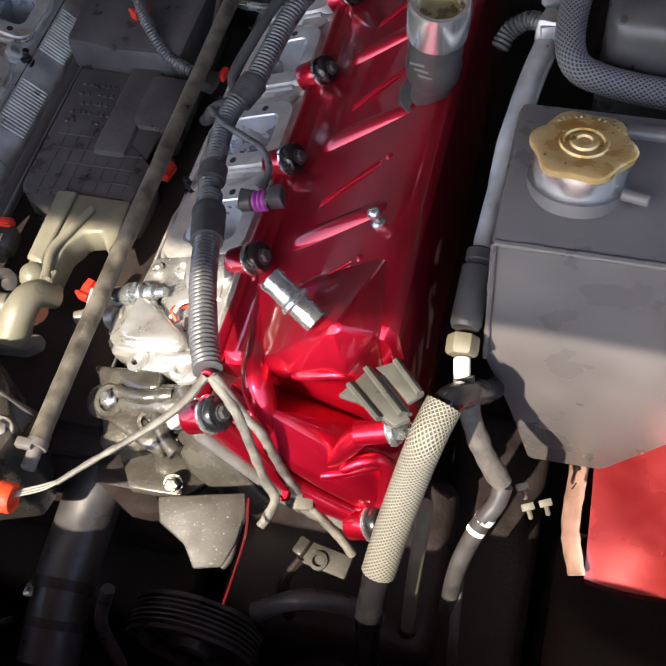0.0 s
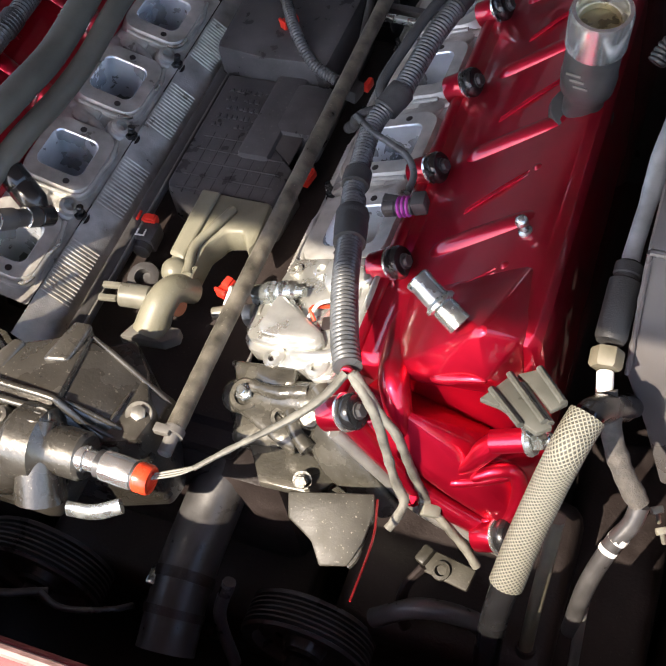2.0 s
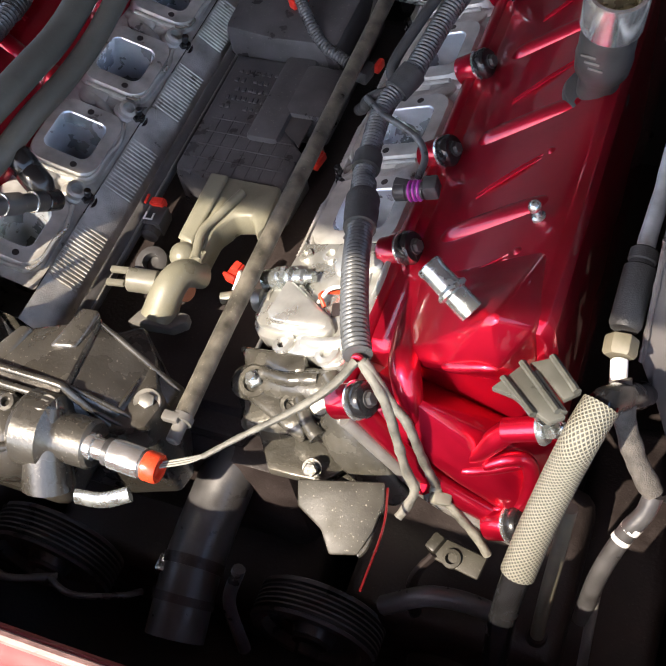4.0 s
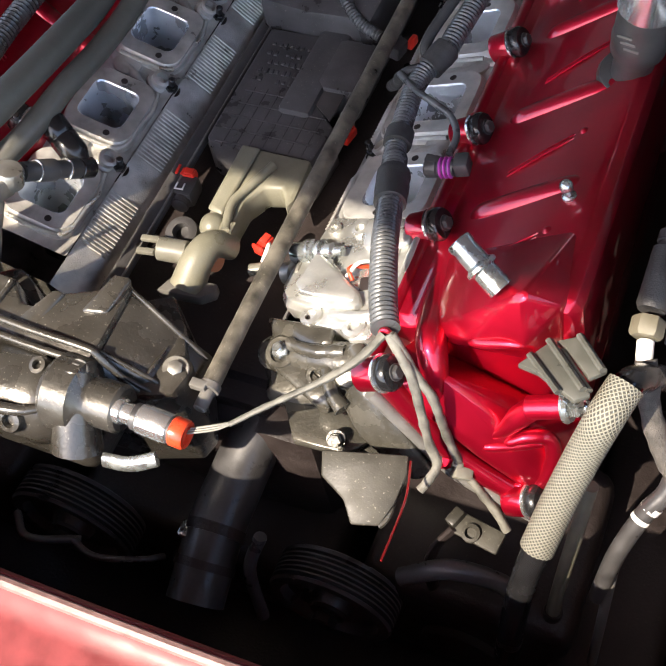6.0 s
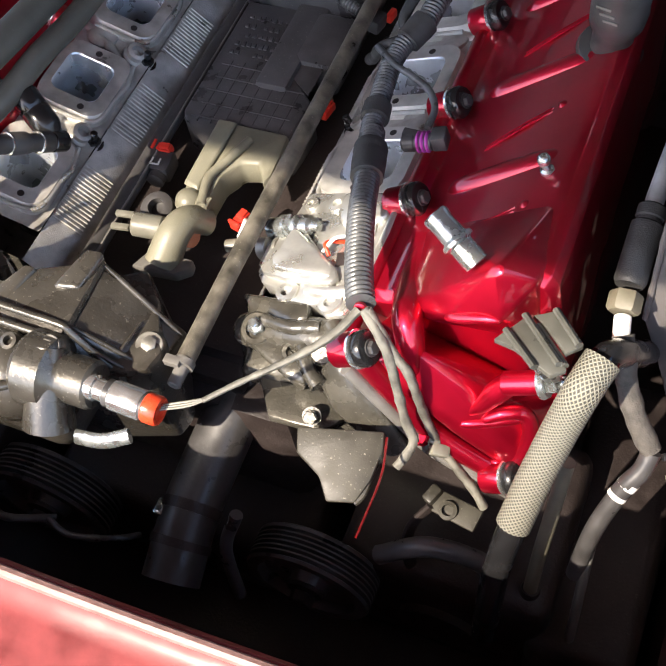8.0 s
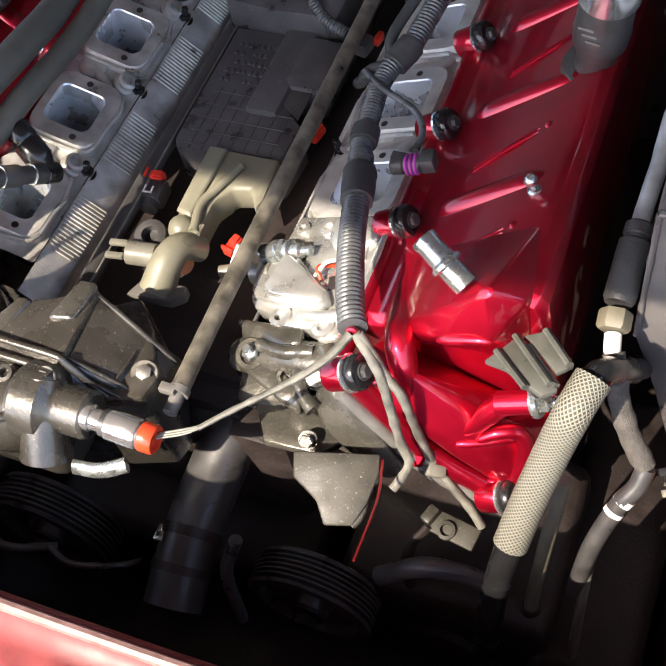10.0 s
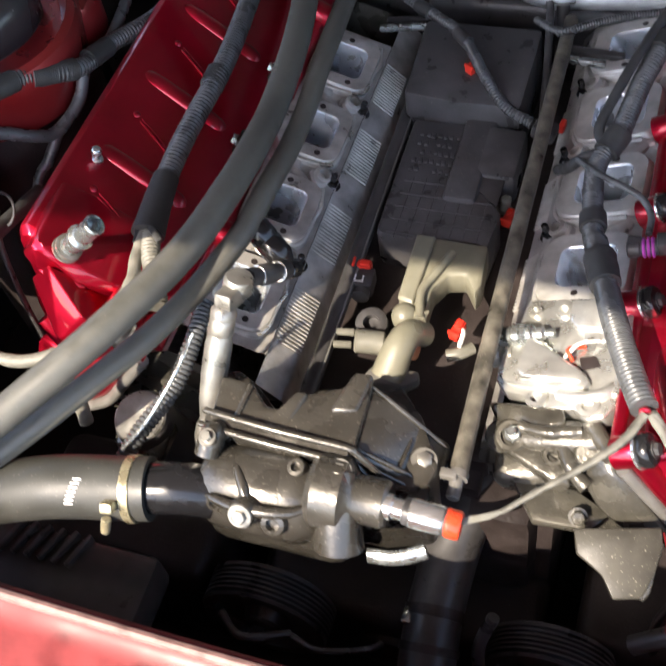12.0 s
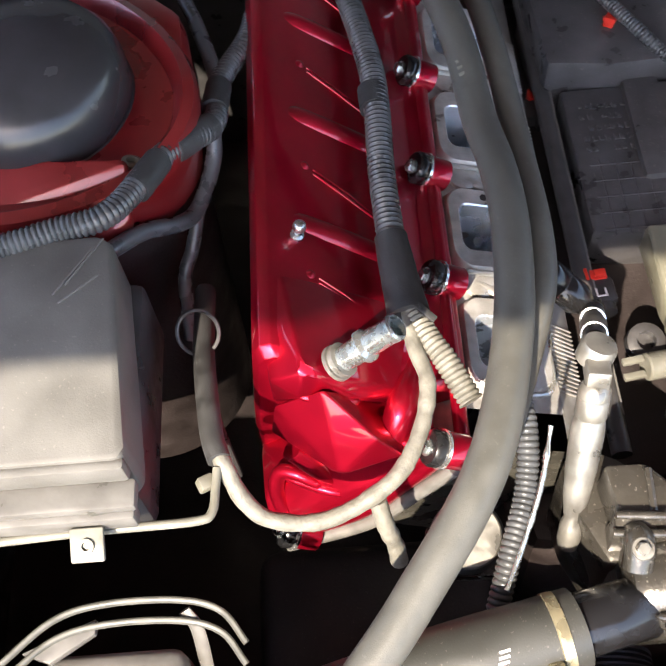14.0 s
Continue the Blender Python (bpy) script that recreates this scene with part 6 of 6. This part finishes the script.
fs = thing("fan_shroud", (-0.28, -0.42, -0.12), "black plastic radiator fan shroud with vent slots", "fan shroud")
part("body", box((-0.29, -0.435, -0.125), (0.26, 0.07, 0.05), 0.01), BLACK, fs)
for k in range(6):
    part("vent_slat", box((-0.305 + k * 0.014, -0.416, -0.098), (0.005, 0.034, 0.010), 0.0015, (0, 0, -20)), PLASTIC, fs)

# ---------------- rear: hoses, pipes, wiring ----------------
cv = thing("rear_harness", (-0.03, 0.22, -0.01), "slim ribbed conduit snaking over the rear box to a black plug", "wiring harness")
part("conduit", sweep([(-0.215, 0.30, 0.0), (-0.1795, 0.2888, 0.002), (-0.1397, 0.2911, 0.002), (-0.0893, 0.2664, -0.008), (-0.0338, 0.2308, -0.013), (0.0039, 0.1757, -0.018), (0.0335, 0.1457, -0.033), (0.066, 0.131, -0.040)], 0.0066, 14, corr=0.0012, pitch=0.0036), CONDUIT, cv)
for a, b in (((-0.092, 0.268, -0.008), (-0.075, 0.257, -0.009)), ((-0.038, 0.2335, -0.013), (-0.022, 0.218, -0.014))):
    part("tape_wrap", sweep([a, b], 0.0078, 12, 0.003), TAPE, cv)
part("plug", join(box((0.080, 0.127, -0.044), (0.026, 0.020, 0.018), 0.004, (0, 10, -12))), BLACK, cv, "black plug body")
part("pink_lock", box((0.0965, 0.138, -0.045), (0.006, 0.014, 0.010), 0.0015, (0, 0, -10)), REDCONN, cv, "red-pink lock tab")
tb = thing("vacuum_tube", (0.07, 0.2, -0.04), "thin bright-ended black tube dropping beside the rear box", "tube")
part("tube", sweep([(0.052, 0.30, -0.012), (0.056, 0.285, -0.022), (0.066, 0.21, -0.045), (0.074, 0.145, -0.055)], 0.0045, 12, 0.005), BLACK, tb)
wirer = thing("rear_cable", (0.11, 0.25, 0.0), "thin ribbed cable across the back of the head", "cable")
part("cable", sweep([(0.045, 0.262, -0.01), (0.076, 0.2342, 0.0), (0.11, 0.25, 0.002), (0.1545, 0.2725, 0.0), (0.25, 0.30, 0.0)], 0.0048, 12, corr=0.0008, pitch=0.003), CONDUIT, wirer)


def heater_pipe(x, y, z, top, label):
    th = thing("heater_pipe", (x, y, z), label, "hose")
    part("hose", sweep([(x, y - 0.002, z - 0.006), (x - 0.002, y + 0.012, z + 0.022), top[0], top[1]], 0.0135, 20, 0.005), RUBBER, th)
    part("clamp_band", lathe((x, y, z - 0.002), (-0.05, 0.35, 0.9), [(0.0142, 0), (0.0152, 0.001), (0.0152, 0.013), (0.0142, 0.014)], 28), PALEZINC, th, "bright spring clamp")
    part("clamp_ear", box((x + 0.019, y + 0.002, z + 0.006), (0.012, 0.004, 0.011), 0.001, (20, 0, 0)), PALEZINC, th)
    part("clamp_ear", box((x - 0.017, y + 0.002, z + 0.006), (0.008, 0.004, 0.009), 0.001, (20, 0, 0)), PALEZINC, th)
    part("pipe", sweep([(x, y - 0.002, z - 0.004), (x, y - 0.006, z - 0.05), (x, y, z - 0.10)], 0.0075, 14, 0.01), BLACK, th)
    return th


heater_pipe(-0.099, 0.318, -0.012, [(-0.102, 0.345, 0.04), (-0.10, 0.40, 0.10)], "rubber heater hose end with a bright spring clamp")
heater_pipe(0.067, 0.307, -0.012, [(0.055, 0.33, 0.045), (0.02, 0.37, 0.05)], "curved heater hose end with a bright spring clamp")
bn = thing("wire_bundle", (0.03, 0.34, 0.02), "bundle of parallel black cables curving at the bulkhead", "cable bundle")
for k in range(9):
    r = 0.016 + 0.0052 * k
    c = Vector((0.036, 0.318, 0.016))
    part("cable", sweep([c + Vector((-r * 1.05 * math.cos(a), r * math.sin(a) * 0.9, 0.004 - 0.0010 * k)) for a in np.linspace(-0.5, 2.3, 9)], 0.0027, 8, 0.005), PLASTIC, bn)
bp = thing("rear_pipe", (0.0, 0.36, -0.01), "large dull grey pipe curving along the bulkhead", "pipe")
part("pipe", sweep([(-0.075, 0.46, 0.03), (-0.050, 0.40, 0.008), (-0.030, 0.362, -0.005), (0.0, 0.338, -0.016), (0.05, 0.322, -0.025), (0.14, 0.325, -0.02), (0.26, 0.33, -0.02)], 0.0125, 20, 0.006), PIPE, bp)
solid("rear_trim", box((0.0, 0.40, -0.10), (0.5, 0.12, 0.10), 0.02, seg=3), BLACK, "glossy black trim at the foot of the bulkhead", "trim", kind="structure")
for x, y, z, tx in ((-0.11, 0.26, -0.035, 12), (0.10, 0.225, -0.03, -4)):
    st = thing("support_bracket", (x, y, z), "dark steel bar bracket behind the heads", "bracket")
    part("bar", box((x, y, z), (0.055, 0.007, 0.008), 0.002, (0, 0, tx)), ZINC, st)
    part("bar", box((x + 0.01, y + 0.022, z - 0.006), (0.07, 0.010, 0.008), 0.002, (0, 0, tx)), BLACK, st)
rc = thing("rear_harness", (-0.16, 0.33, 0.02), "tangle of thick black cables rising behind the covers", "wiring harness")
for k, (dx, z0) in enumerate(((0.0, 0.03), (-0.03, 0.02), (0.03, 0.015), (0.06, 0.03), (-0.07, 0.03))):
    part("cable", sweep([(-0.30 + dx, 0.28 + 0.01 * k, z0), (-0.22 + dx, 0.32, z0 + 0.01), (-0.12 + dx, 0.36 - 0.01 * k, z0), (-0.02 + dx, 0.37, z0 - 0.02), (0.10 + dx, 0.38, z0)], 0.008 - 0.0008 * k, 12, 0.01), PLASTIC, rc)
fl = thing("foil_wrap", (-0.33, 0.24, 0.06), "crumpled shiny foil heat wrap on a pipe", "heat wrap")
part("wrap", sweep([(-0.325, 0.225, 0.045), (-0.335, 0.25, 0.065), (-0.35, 0.29, 0.09)], 0.009, 12, 0.003, wobble=0.35), CHROME, fl)
